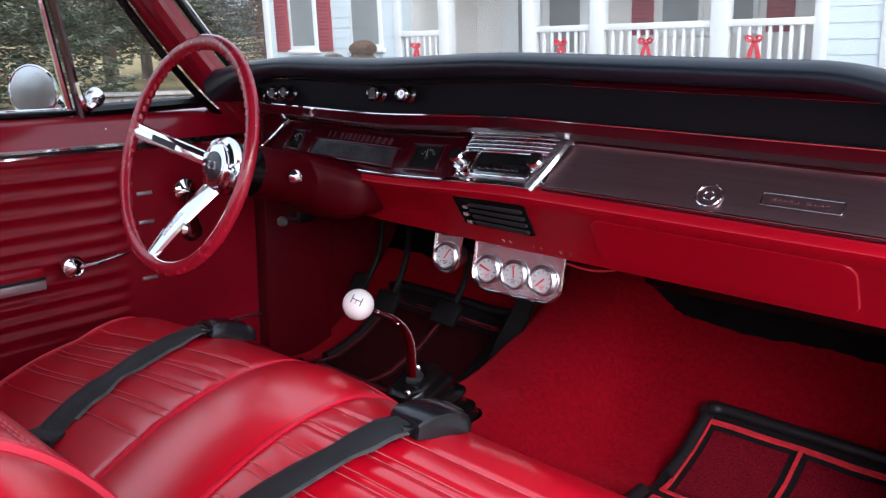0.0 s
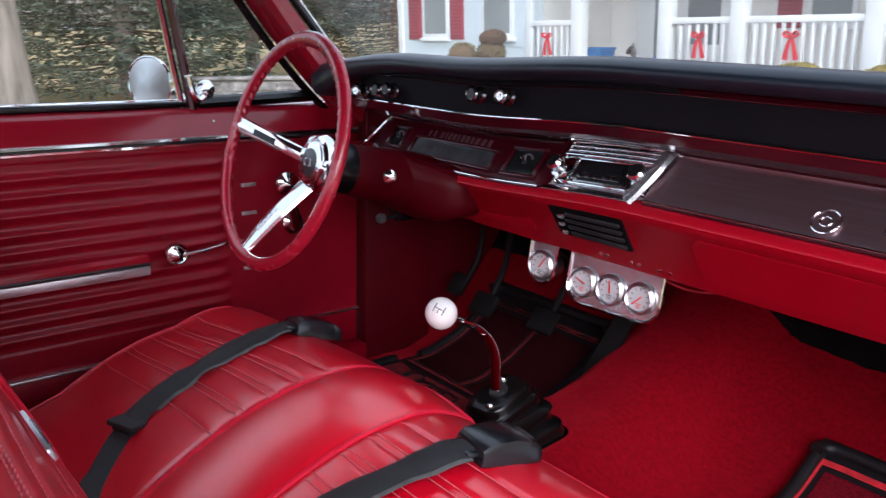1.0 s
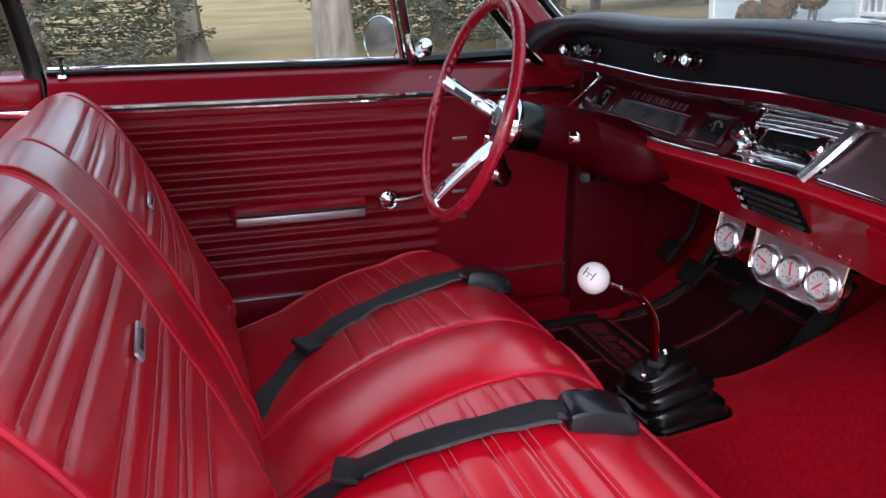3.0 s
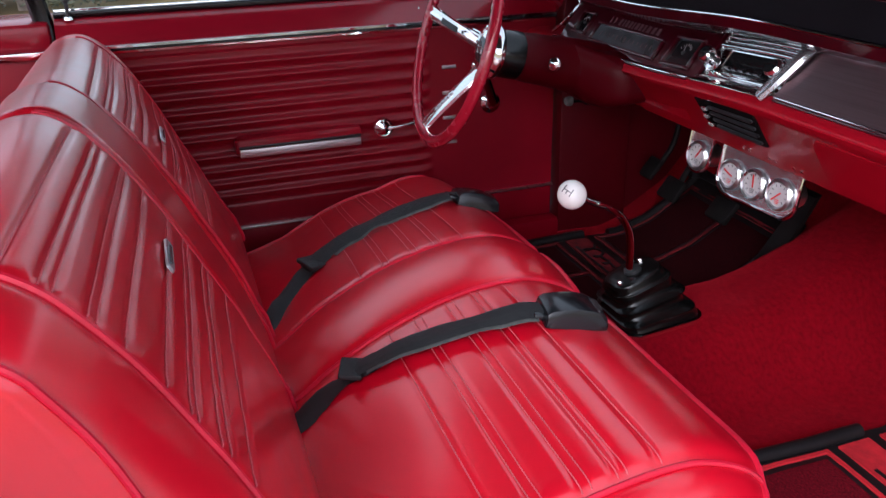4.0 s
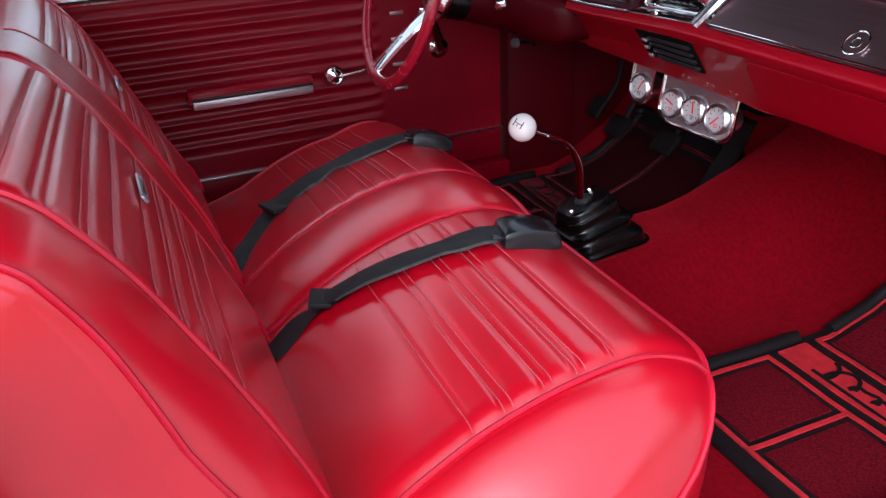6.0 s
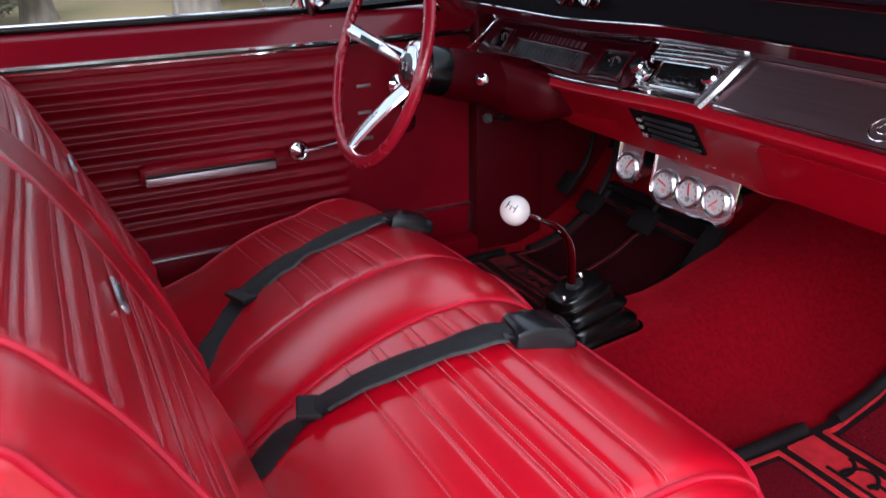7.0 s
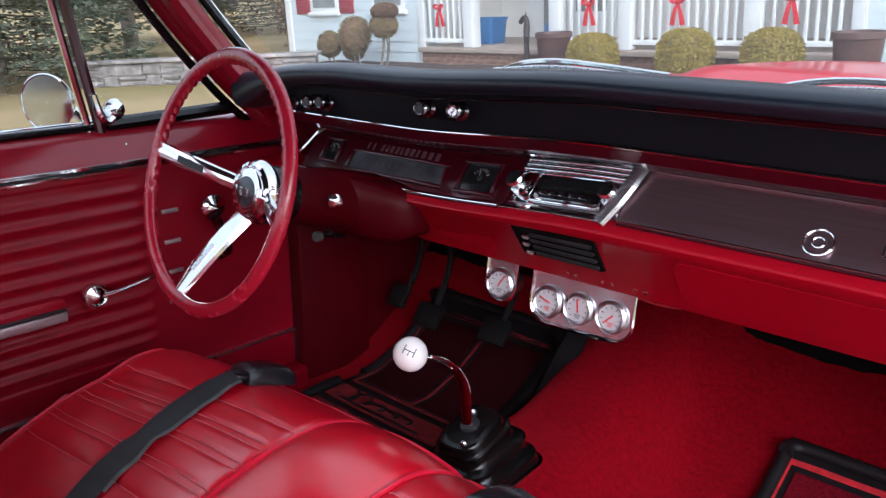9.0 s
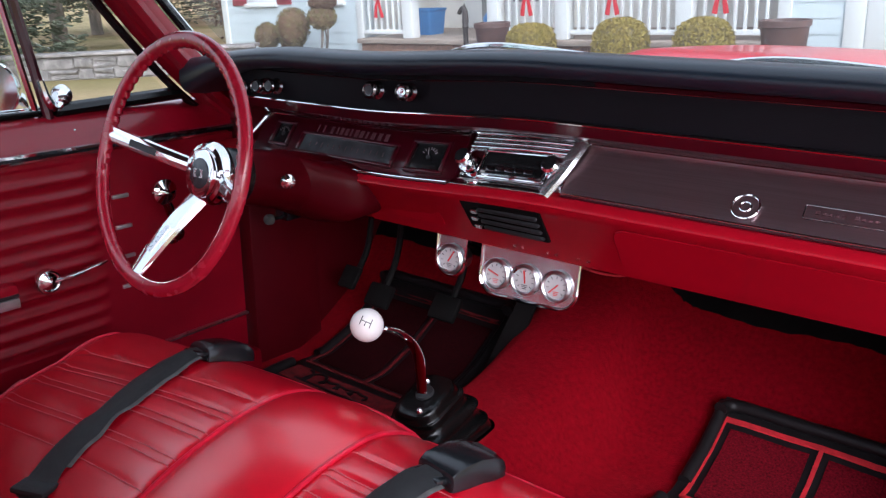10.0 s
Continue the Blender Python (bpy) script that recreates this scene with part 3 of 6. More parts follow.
def cush_point(x, y):
    top = [r for r in cushion_ring(x)[16:EDGE + 12]]
    for p, q in zip(top, top[1:]):
        if p[1] <= y <= q[1]:
            f = (y - p[1]) / max(1e-6, q[1] - p[1])
            return Vector(p).lerp(Vector(q), f)
    return Vector(min(top, key=lambda r: abs(r[1] - y)))


for sx, off in ((STX[0], 0.001), (STX[1], -0.001), (SIDE[0], -0.001), (SIDE[1], 0.001)):
    part("piping", tube([Vector(p) + Vector((off, 0, 0.0036)) for p in cushion_ring(sx)[22:EDGE + 1:3]], 0.0036, 7), RED_PIPING, seat)
# the welt along the front edge, round the outer corners and back along the ends
welt = [Vector(cushion_ring(x)[EDGE]) + Vector((0, 0.002, 0.002)) for x in xs[2:-2:2]]
for sgn, side_x in ((-1, ENDS[0]), (1, ENDS[1])):
    tail = [Vector(p) + Vector((0.002 * sgn, 0, 0.002)) for p in cushion_ring(side_x)[EDGE - 4:30:-6]]
    welt = welt + tail if sgn > 0 else tail[::-1] + welt
part("piping", tube(welt, 0.0042, 7), RED_PIPING, seat)
for ly in CUSH_LINES:
    for a, c in ((SIDE[0] + 0.006, STX[0] - 0.006), (STX[1] + 0.006, SIDE[1] - 0.006)):
        b = bmesh.new()
        n = 70
        line = []
        for i in range(n + 1):
            x = a + (c - a) * i / n
            line.append(cush_point(x, ly + 0.045 * max(0.0, 0.1 - x)))
        for i in range(n):
            p, q = line[i], line[i].lerp(line[i + 1], 0.86)
            tube([p + Vector((0, 0, 0.0004)), (p + q) / 2 + Vector((0, 0, 0.0013)), q + Vector((0, 0, 0.0004))], 0.0010, 4, bm=b)
        part("stitching", b, STITCH, seat)

# the backs: a (y, z) outline drawn along x, drawn in towards its ends
back_prof = spline([(0, -0.92, 0.47), (0, -0.820, 0.49), (0, -0.818, 0.55), (0, -0.838, 0.62), (0, -0.868, 0.70), (0, -0.895, 0.757), (0, -0.914, 0.80), (0, -0.933, 0.84), (0, -0.954, 0.88), (0, -0.977, 0.92), (0, -1.0, 0.953),
                    (0, -1.025, 0.982), (0, -1.058, 1.003), (0, -1.095, 1.003), (0, -1.13, 0.985), (0, -1.16, 0.94), (0, -1.175, 0.85), (0, -1.17, 0.72), (0, -1.14, 0.56), (0, -1.06, 0.48)], 260)
back_arc, back_nor = [0.0], []
for p, q in zip(back_prof, back_prof[1:]):
    back_arc.append(back_arc[-1] + (q - p).length)
for i in range(260):
    d = back_prof[min(i + 1, 259)] - back_prof[max(i - 1, 0)]
    back_nor.append(Vector((0, d.z, -d.y)).normalized())


def arc_of(z):
    """The length along the front of the back at that height."""
    return next(s for p, s in zip(back_prof, back_arc) if p.y > -1.06 and p.z >= z)


BACK_LINES = [arc_of(z) for z in (0.998, 0.982, 0.974, 0.950, 0.942, 0.916, 0.876, 0.846, 0.836, 0.809, 0.797, 0.758)]
FRONT = (arc_of(0.56), next(s for p, s in zip(back_prof, back_arc) if p.y < -1.135 and p.z > 0.9))


def back_ring(x, x0, x1, seams, lines, grow=0.0):
    inset = 0.0
    if x1 > 0.5:                 # passenger's back: a wide roll outside its outer seam
        inset += 0.075 * (1 - math.sqrt(max(0.0, 1 - min(1.0, max(0.0, (x - 0.585) / (x1 - 0.585))) ** 2)))
        inset += 0.014 * max(0.0, 1 - (x - x0) / 0.018) ** 2
    elif x0 < -0.5:              # driver's back: slopes away towards the door
        inset += 0.018 * (max(0.0, -0.27 - x) / 0.33) ** 1.2 + 0.022 * max(0.0, 1 - (x - x0) / 0.05) ** 2
        inset += 0.014 * max(0.0, 1 - (x1 - x) / 0.018) ** 2
    else:
        inset += 0.010 * max(0.0, 1 - min(x - x0, x1 - x) / 0.02) ** 2
    shift = 0.055 * (max(x, 0.10) - 0.60)
    ring = []
    for p, s, nv in zip(back_prof, back_arc, back_nor):
        dn = grow - inset * max(0.12, min(1.0, 1 - (s - FRONT[1]) / 0.10)) * (1 - 0.55 * max(0.0, min(1.0, (p.z - 0.80) / 0.17))) * max(0.0, min(1.0, (p.z - 0.52) / 0.14))
        if FRONT[0] < s < FRONT[1]:
            ease = min(1.0, (s - FRONT[0]) / 0.03, (FRONT[1] - s) / 0.03)
            if lines and seams[0] < x < seams[1]:
                fade = ease * min(1.0, (x - seams[0]) / 0.03, (seams[1] - x) / 0.03)
                for ls in BACK_LINES:
                    dn += groove(s - ls - shift, 0.0046, 0.0036) * fade
                dn += 0.0018 * noise.noise((x * 5, s * 22, 9.0)) * fade
            for sx in seams:
                dn += groove(x - sx, 0.007, 0.005) * ease
            dn += 0.002 * noise.noise((x * 6, p.z * 14, 4.0)) * ease
        low_top = 0.020 * max(0.0, min(1.0, (p.z - 0.80) / 0.18)) if x0 < -0.5 else 0.0
        ring.append((x, p.y + nv.y * dn, p.z + nv.z * dn - low_top))
    return ring


def back_point(x, arc, *a, **kw):
    ring = back_ring(x, *a, **kw)
    i = max(k for k in range(259) if back_arc[k] <= arc)
    return Vector(ring[i]).lerp(Vector(ring[i + 1]), (arc - back_arc[i]) / (back_arc[i + 1] - back_arc[i])), back_nor[i]


def run_piping(x, args, grow, parent, r=0.0038):
    ring = [Vector(p) for p in back_ring(x, *args, grow=grow)]
    part("piping", tube([p + nv * 0.003 for p, nv in list(zip(ring, back_nor))[18:170:3]], r, 7), RED_PIPING, parent)


def domed(rings, low, high):
    """Adds rounded ends to a row of rings."""
    out = list(rings)
    for flag, k0, sgn in ((low, 0, -1), (high, -1, 1)):
        if flag:
            r = [Vector(p) - nv * 0.004 + Vector((sgn * 0.004, 0, 0)) for p, nv in zip(rings[k0], back_nor)]
            out = [r] + out if sgn < 0 else out + [r]
    return out


def seat_back(x0, x1, seams, label, lines=True, emblem=None, grow=0.0):
    n = max(14, int((x1 - x0) / 0.008))
    xs = [x0 + (x1 - x0) * (0.5 - 0.5 * math.cos(math.pi * i / n)) for i in range(n + 1)]
    args = (x0, x1, seams, lines)
    pb = part("backrest", loft(domed([back_ring(x, *args, grow=grow) for x in xs], x0 < -0.5, x1 > 0.5)), RED_VINYL, seat, label, smooth=60)
    for sx in seams:
        run_piping(sx, args, grow, pb)
    if lines:
        if x1 > 0.5:
            run_piping(x1 - 0.006, args, grow, pb, 0.0030)
        for ls in BACK_LINES:
            b = bmesh.new()
            a, c = seams[0] + 0.008, seams[1] - 0.008
            for i in range(60):
                xa = a + (c - a) * i / 60
                xb = xa + (c - a) / 60 * 0.86
                (p, o), (q, _) = (back_point(v, ls + 0.055 * (max(v, 0.10) - 0.60), *args, grow=grow) for v in (xa, xb))
                tube([p + o * 0.0004, (p + q) / 2 + o * 0.0013, q + o * 0.0004], 0.0010, 4, bm=b)
            part("stitching", b, STITCH, pb)
    if emblem:
        p, o = back_point(emblem[0], arc_of(emblem[1]), *args, grow=grow)
        m = facing(p + o * 0.004, o)
        em = part("emblem", plate(rrect(0.078, 0.013, 0.004, 3), 0.003, m, bevel=0.0015), EMBLEM_GREY, pb, "slim grey metal emblem bar")
        part("emblem_bar", plate(rrect(0.050, 0.005, 0.002, 2), 0.001, m @ Matrix.Translation((0, 0, 0.0032))), DIAL_GREY, em)
    return pb


seat_back(-0.665, -0.066, (-0.575, -0.085), "pleated red driver's backrest", emblem=(-0.248, 0.858))
seat_back(-0.058, 0.130, (-0.050, 0.122), "plain padded red centre armrest, folded up", lines=False, grow=-0.004)
seat_back(0.138, 0.690, (0.150, 0.600), "pleated red passenger's backrest", emblem=(0.312, 0.868))

# ---- dashboard ----
dash = thing("dashboard", (0, 0.1, 0.78), "red and black dashboard with padded top and chrome trim", "dashboard")
BENT.append(dash)
# padded top
pad = [(-0.055, 1.095), (-0.088, 1.098), (-0.101, 1.108), (-0.099, 1.123), (-0.078, 1.133), (-0.03, 1.132), (0.06, 1.119), (0.20, 1.087), (0.34, 1.05), (0.34, 1.03), (0.10, 1.06)]


def pad_ring(x):
    e = max(0.0, (-0.40 - x) / 0.32)
    e2 = max(0.0, (x - 0.58) / 0.14)
    drop = 0.036 * min(1, e) ** 1.6 + 0.03 * min(1, e2) ** 2
    fat = 1 + 1.0 * max(0.0, min(1.0, (e - 0.4) / 0.6)) ** 1.5
    out = []
    for y, z in smooth_pad:
        zz = 1.132 + (z - 1.132) * (fat if z < 1.132 and y < 0.05 else 1.0)
        out.append((x, y + 0.01 * e * e, zz - drop))
    return out


smooth_pad = [(p.y, p.z) for p in spline([(0, *q) for q in pad[:9]], 40)] + pad[9:]
n = 70
part("dash_pad", loft([pad_ring(-0.738 + 1.453 * i / n) for i in range(n + 1)]), BLACK_PAD, dash, "padded black vinyl dash top", smooth=60)
# black upper fascia and red rails
part("upper_rail", extrude_x([(-0.052, 1.086), (-0.058, 1.092), (-0.052, 1.100), (0.0, 1.100), (0.0, 1.086)], 0.22, 0.715), RED_DARK, dash, "narrow red strip under the pad")
part("fascia", extrude_x([(-0.050, 1.033), (-0.050, 1.085), (-0.046, 1.104), (0.0, 1.104), (0.0, 1.033)], -0.60, 0.715), BLACK_PANEL, dash, "black textured fascia")
# dash end also takes the column red that holds the shade
part("fascia_end", box(-0.735, -0.601, 0.050, 0.12, 0.80, 1.075, 0.01), RED_COLUMN_SHADED, dash)
part("trim_line", tube([(-0.60 + 1.315 * i / 30, -0.052, 1.0855) for i in range(31)], 0.0013, 8), KNOB_CHROME, dash, "thin bright line")
part("trim_line", tube([(-0.61 + 1.325 * i / 30, -0.055, 1.0305) for i in range(31)], 0.0024, 8), CHROME, dash, "thin bright line")
part("mid_rail", extrude_x([(-0.056, 1.028), (-0.050, 1.012), (-0.020, 0.998), (0.030, 0.990), (0.10, 0.990), (0.10, 1.028)], -0.62, 0.715), RED_DARK, dash, "dark red rail")
# brushed glove panel
part("brushed_panel", extrude_x([(0.034, 0.988), (-0.034, 0.918), (-0.030, 0.912), (0.08, 0.912), (0.08, 0.988)], 0.158, 0.715), BRUSHED, dash, "dark brushed metal panel")
part("panel_trim", tube([(0.165 + 0.55 * i / 12, 0.028, 0.9870) for i in range(13)], 0.0040, 8), CHROME, dash, "bright line over the panel")
for k in range(3):
    part("panel_trim", tube([(0.16 + 0.555 * i / 12, -0.0345 - 0.0015 * k, 0.9185 - 0.0045 * k) for i in range(13)], 0.0016, 8), CHROME if k == 0 else RED_DARK, dash)
slope = Vector((0, -0.070, 0.068)).normalized()
lock_at = Vector((0.437, -0.016, 0.938))
lk = part("lock_face", lathe([(0.001, 0.0), (0.0185, 0.0), (0.018, 0.0018), (0.001, 0.0022)], lock_at, slope), BRUSHED, dash, "round glove box lock")
for rad_, thick_ in ((0.0185, 0.0016), (0.0075, 0.0013)):
    lm = facing(lock_at + slope * 0.002, slope)
    part("lock_ring", tube([lm @ Vector((rad_ * math.cos(math.pi * i / 18), rad_ * math.sin(math.pi * i / 18), 0)) for i in range(36)], thick_, 6, closed=True), CHROME, lk, "slim chrome ring")
bm_ = facing(Vector((0.565, -0.012, 0.943)), slope, Vector((0, 0.068, 0.070)))
badge = part("badge", plate(rrect(0.107, 0.020, 0.002, 2), 0.003, bm_, bevel=0.001), BRUSHED, dash, "narrow dark name plate with a bright rim")
part("badge_rim", tube([bm_ @ Vector((x, y, 0.003)) for x, y in rrect(0.107, 0.020, 0.002, 2)], 0.0008, 5, closed=True), KNOB_CHROME, badge)
b = bmesh.new()
for k in range(10):
    if k != 5:
        w = 0.0052 if k in (0, 6) else 0.0042
        box(-0.037 + 0.0078 * k - w / 2, -0.037 + 0.0078 * k + w / 2, -0.0025, 0.0028 if k in (0, 6) else 0.0015, 0.003, 0.004, bm=b, m=bm_)
part("badge_mark", b, DULL_MARK, badge)
# lower red roll
low = [(-0.026, 0.914), (-0.046, 0.909), (-0.055, 0.899), (-0.050, 0.888), (-0.036, 0.880), (0.024, 0.792), (0.030, 0.784), (0.044, 0.782), (0.10, 0.80), (0.10, 0.914)]
part("lower_panel", extrude_x(low, -0.30, 0.715), RED_LOWER, dash, "bright red painted lower dash")
part("lower_panel", extrude_x([(y + 0.005, z) for y, z in low], -0.735, -0.30), RED_LOWER, dash)
lown = Vector((0, -0.088, -0.060)).normalized()
lowup = Vector((0, -0.060, 0.088)).normalized()


def on_low(x, s):
    """A point on the sloping lower dash, s metres below its upper edge."""
    return Vector((x, -0.036, 0.880)) - lowup * s


def low_plate(x0, x1, s0, s1, thick, r, n=5):
    m = facing((on_low(x0, s0) + on_low(x1, s1)) / 2, lown, lowup)
    return plate(rrect(abs(x1 - x0), abs(s1 - s0), r, n), thick, m, bevel=0.002)


part("glove_door", low_plate(0.248, 0.650, 0.002, 0.100, 0.0025, 0.022), RED_LOWER, dash, "red glove box door")
part("ash_tray", low_plate(-0.285, -0.10, 0.03, 0.085, 0.0022, 0.012), RED_LOWER, dash, "red ash tray front")
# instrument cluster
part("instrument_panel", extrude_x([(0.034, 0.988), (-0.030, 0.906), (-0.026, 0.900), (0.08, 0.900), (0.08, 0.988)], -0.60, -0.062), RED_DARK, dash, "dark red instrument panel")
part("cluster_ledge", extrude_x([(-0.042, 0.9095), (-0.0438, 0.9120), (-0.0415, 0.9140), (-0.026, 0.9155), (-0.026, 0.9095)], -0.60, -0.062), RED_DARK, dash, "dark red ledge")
part("cluster_trim", tube([(-0.60 + 0.538 * i / 14, -0.0405, 0.9150) for i in range(15)], 0.0021, 8), CHROME, dash, "bright lower strip")
part("cluster_trim", tube([(-0.58 + 0.515 * i / 14, 0.029, 0.9865) for i in range(15)], 0.0026, 8), CHROME, dash)
cn = Vector((0, -0.082, 0.064)).normalized()
cu = Vector((0, 0.064, 0.082)).normalized()


def on_cluster(x, s):
    return Vector((x, -0.030, 0.906)) + cu * s


for x0, x1, s0, s1, nm in ((-0.548, -0.505, 0.034, 0.078, "fuel_gauge"), (-0.462, -0.215, 0.026, 0.062, "speedometer"), (-0.172, -0.096, 0.024, 0.076, "clock")):
    c = (on_cluster(x0, s0) + on_cluster(x1, s1)) / 2
    m = facing(c, cn, cu)
    w, h = x1 - x0, s1 - s0
    g = part(nm, plate(rrect(w, h, 0.004, 2), 0.002, m), DIAL_GREY if nm == "speedometer" else GLASS_DARK, dash, "dark instrument window")
    b = bmesh.new()
    for a0, a1, c0, c1 in ((-w / 2 - 0.006, w / 2 + 0.006, h / 2, h / 2 + 0.006), (-w / 2 - 0.006, w / 2 + 0.006, -h / 2 - 0.006, -h / 2), (-w / 2 - 0.006, -w / 2, -h / 2, h / 2), (w / 2, w / 2 + 0.006, -h / 2, h / 2)):
        box(a0, a1, c0, c1, 0.0, 0.008, 0.0015, bm=b, m=m)
    part("bezel", b, RED_DARK, g)
    if nm != "speedometer":
        b = bmesh.new()
        for k in range(7):
            box(min(w, h) * 0.28, min(w, h) * 0.38, -0.0006, 0.0006, 0.002, 0.0026, bm=b, m=m @ Matrix.Rotation(radians(30 + 20 * k), 4, "Z"))
        part("dial_marks", b, GREY_MARK, g)
        part("needle", box(-0.002, min(w, h) * 0.30, -0.0007, 0.0007, 0.0022, 0.003, m=m @ Matrix.Rotation(radians(110), 4, "Z")), GREY_MARK, g)
        part("dial_hub", lathe([(0.001, 0.002), (0.0045, 0.002), (0.0035, 0.0045), (0.001, 0.005)], m.translation, cn, 14), SATIN_BLACK, g)
c = facing(on_cluster(-0.338, 0.080), cn, cu)
for x, w in ((-0.098, 0.003), (-0.082, 0.003), (-0.058, 0.007), (-0.044, 0.004), (-0.032, 0.007), (-0.018, 0.007), (-0.006, 0.004), (0.008, 0.008), (0.022, 0.008), (0.036, 0.005), (0.052, 0.009), (0.070, 0.009), (0.088, 0.009)):
    part("speed_mark", box(x - w / 2, x + w / 2, -0.0075, 0.0075, 0, 0.0012, m=c), DULL_MARK, dash)
b = bmesh.new()
for k in range(13):
    box(-0.10 + k * 0.0165, -0.0992 + k * 0.0165, -0.002 if k % 2 else -0.005, 0.005, 0.0022, 0.003, bm=b, m=facing(on_cluster(-0.338, 0.044), cn, cu))
part("dial_marks", b, DULL_MARK, dash)
part("arc_trim", tube(spline([(-0.596, 0.034, 0.990), (-0.606, 0.022, 0.972), (-0.632, 0.004, 0.940), (-0.668, -0.008, 0.912)], 16), 0.007, 8, flat=0.6), CHROME, dash, "curved chrome trim")
# solid black crescent drawn for the shade in the gap by the column cover
part("column_gap_shade", tube(spline([(-0.325, -0.040, 0.886), (-0.292, -0.046, 0.877), (-0.265, -0.041, 0.860), (-0.252, -0.030, 0.842)], 16), lambda u: 0.002 + 0.006 * math.sin(u * math.pi), 8), BLACK_MATTE, dash, "black crescent for the shade beside the column cover")
# radio
rad = part("radio", extrude_x([(0.040, 1.000), (0.046, 0.988), (-0.014, 0.910), (-0.010, 0.900), (0.09, 0.900), (0.09, 1.0)], -0.060, 0.158), CHROME, dash, "chrome-faced car radio")
rn = Vector((0, -0.078, 0.060)).normalized()
ru = Vector((0, 0.060, 0.078)).normalized()


def on_radio(x, s):
    return Vector((x, -0.014, 0.910)) + ru * s


m = facing(on_radio(0.042, 0.040), rn, ru)
part("radio_display", plate(rrect(0.118, 0.040, 0.003, 2), 0.004, m), GLASS_DARK, rad, "black radio display")
b = bmesh.new()
for k in range(5):
    box(-0.046 + k * 0.019, -0.030 + k * 0.019, -0.017, -0.009, 0.004, 0.010, 0.001, bm=b, m=m)
part("push_buttons", b, KNOB_CHROME, rad)
for k in range(4):
    part("rib", tube([m @ Vector((-0.098 + 0.212 * i / 4, 0.030 + 0.0085 * k, 0.002)) for i in range(5)], 0.0034 if k else 0.0048, 10), CHROME, rad, "rounded chrome rib")
part("frame", tube([m @ Vector((x, y - 0.002, 0.003)) for x, y in rrect(0.128, 0.048, 0.005, 3)], 0.0022, 8, closed=True), CHROME, rad)
for x in (-0.098, 0.108):
    part("end_bar", tube([m @ Vector((x, -0.040 + 0.095 * i / 4, 0.002)) for i in range(5)], 0.004, 8), CHROME, rad)
part("lower_bar", tube([m @ Vector((-0.100 + 0.206 * i / 4, -0.036, 0.001)) for i in range(5)], 0.0065, 10, flat=0.7), SILVER, rad, "broad bright lower bar")
for x in (-0.045, 0.128):
    k = part("radio_knob", lathe([(0.008, 0), (0.018, 0.004), (0.018, 0.012), (0.012, 0.014), (0.011, 0.020), (0.0145, 0.022), (0.0155, 0.032), (0.012, 0.036), (0.0115, 0.034), (0.001, 0.034)], on_radio(x, 0.036), rn), CHROME, rad, "ribbed chrome radio knob")
    part("knob_face", lathe([(0.001, 0.0355), (0.0115, 0.0355), (0.0115, 0.037), (0.001, 0.037)], on_radio(x, 0.036), rn), GLASS_DARK, k)
part("arc_trim", tube(spline([(0.163, 0.030, 0.992), (0.161, 0.012, 0.980), (0.150, -0.015, 0.948), (0.130, -0.038, 0.913)], 16), 0.013, 8, flat=0.6), RADIO_SILVER, dash, "curved chrome trim")
part("radio_lip", extrude_x([(-0.034, 0.903), (-0.0365, 0.906), (-0.037, 0.909), (-0.0355, 0.912), (-0.032, 0.9145), (-0.010, 0.918), (-0.008, 0.904)], -0.064, 0.132), CHROME, dash, "bright lip under the radio")
part("radio_cap", extrude_x([(-0.030, 1.006), (-0.022, 0.998), (0.030, 0.996), (0.03, 1.010)], -0.06, 0.158), CHROME, dash)
# control knobs on the fascia
for x, z in ((-0.580, 1.046), (-0.510, 1.053), (-0.472, 1.056), (-0.206, 1.067), (-0.131, 1.066)):
    k = part("control_knob", lathe([(0.006, 0), (0.015, 0.0), (0.016, 0.004), (0.010, 0.007), (0.008, 0.016), (0.013, 0.019), (0.015, 0.026), (0.012, 0.029), (0.010, 0.026), (0.001, 0.025)], (x, -0.050, z), (0.1, -1, 0.12)), KNOB_CHROME, dash, "chrome pull knob")
    part("knob_face", lathe([(0.001, 0.0262), (0.0085, 0.0268), (0.0085, 0.0278), (0.006, 0.0272), (0.001, 0.0285)], (x, -0.050, z), (0.1, -1, 0.12), 20), CHROME if x in (-0.131, -0.580) else SATIN_BLACK, k)
# dash vent
vent_b = low_plate(-0.036, 0.125, -0.007, 0.070, 0.0025, 0.006)
dv = part("dash_vent", vent_b, BLACK_MATTE, dash, "black air vent with slats and levers")
for k in range(4):
    part("slat", low_plate(-0.004, 0.117, 0.008 + k * 0.016, 0.014 + k * 0.016, 0.0075, 0.002, 2), SATIN_BLACK, dv)
for k in range(3):
    m = facing(on_low(-0.010, 0.012 + 0.020 * k), lown, lowup)
    lv = part("lever", obox(m.translation + lown * 0.008 + Vector((0.006 if k == 0 else 0, 0, 0)), (0.012, 0.009, 0.010), m.to_3x3(), 0.0015), CHROME, dv, "small bright square lever")
    part("lever_face", obox(m.translation + lown * 0.0132 + Vector((0.006 if k == 0 else 0, 0, 0)), (0.008, 0.0055, 0.0012), m.to_3x3()), LEVER_GREY, lv)

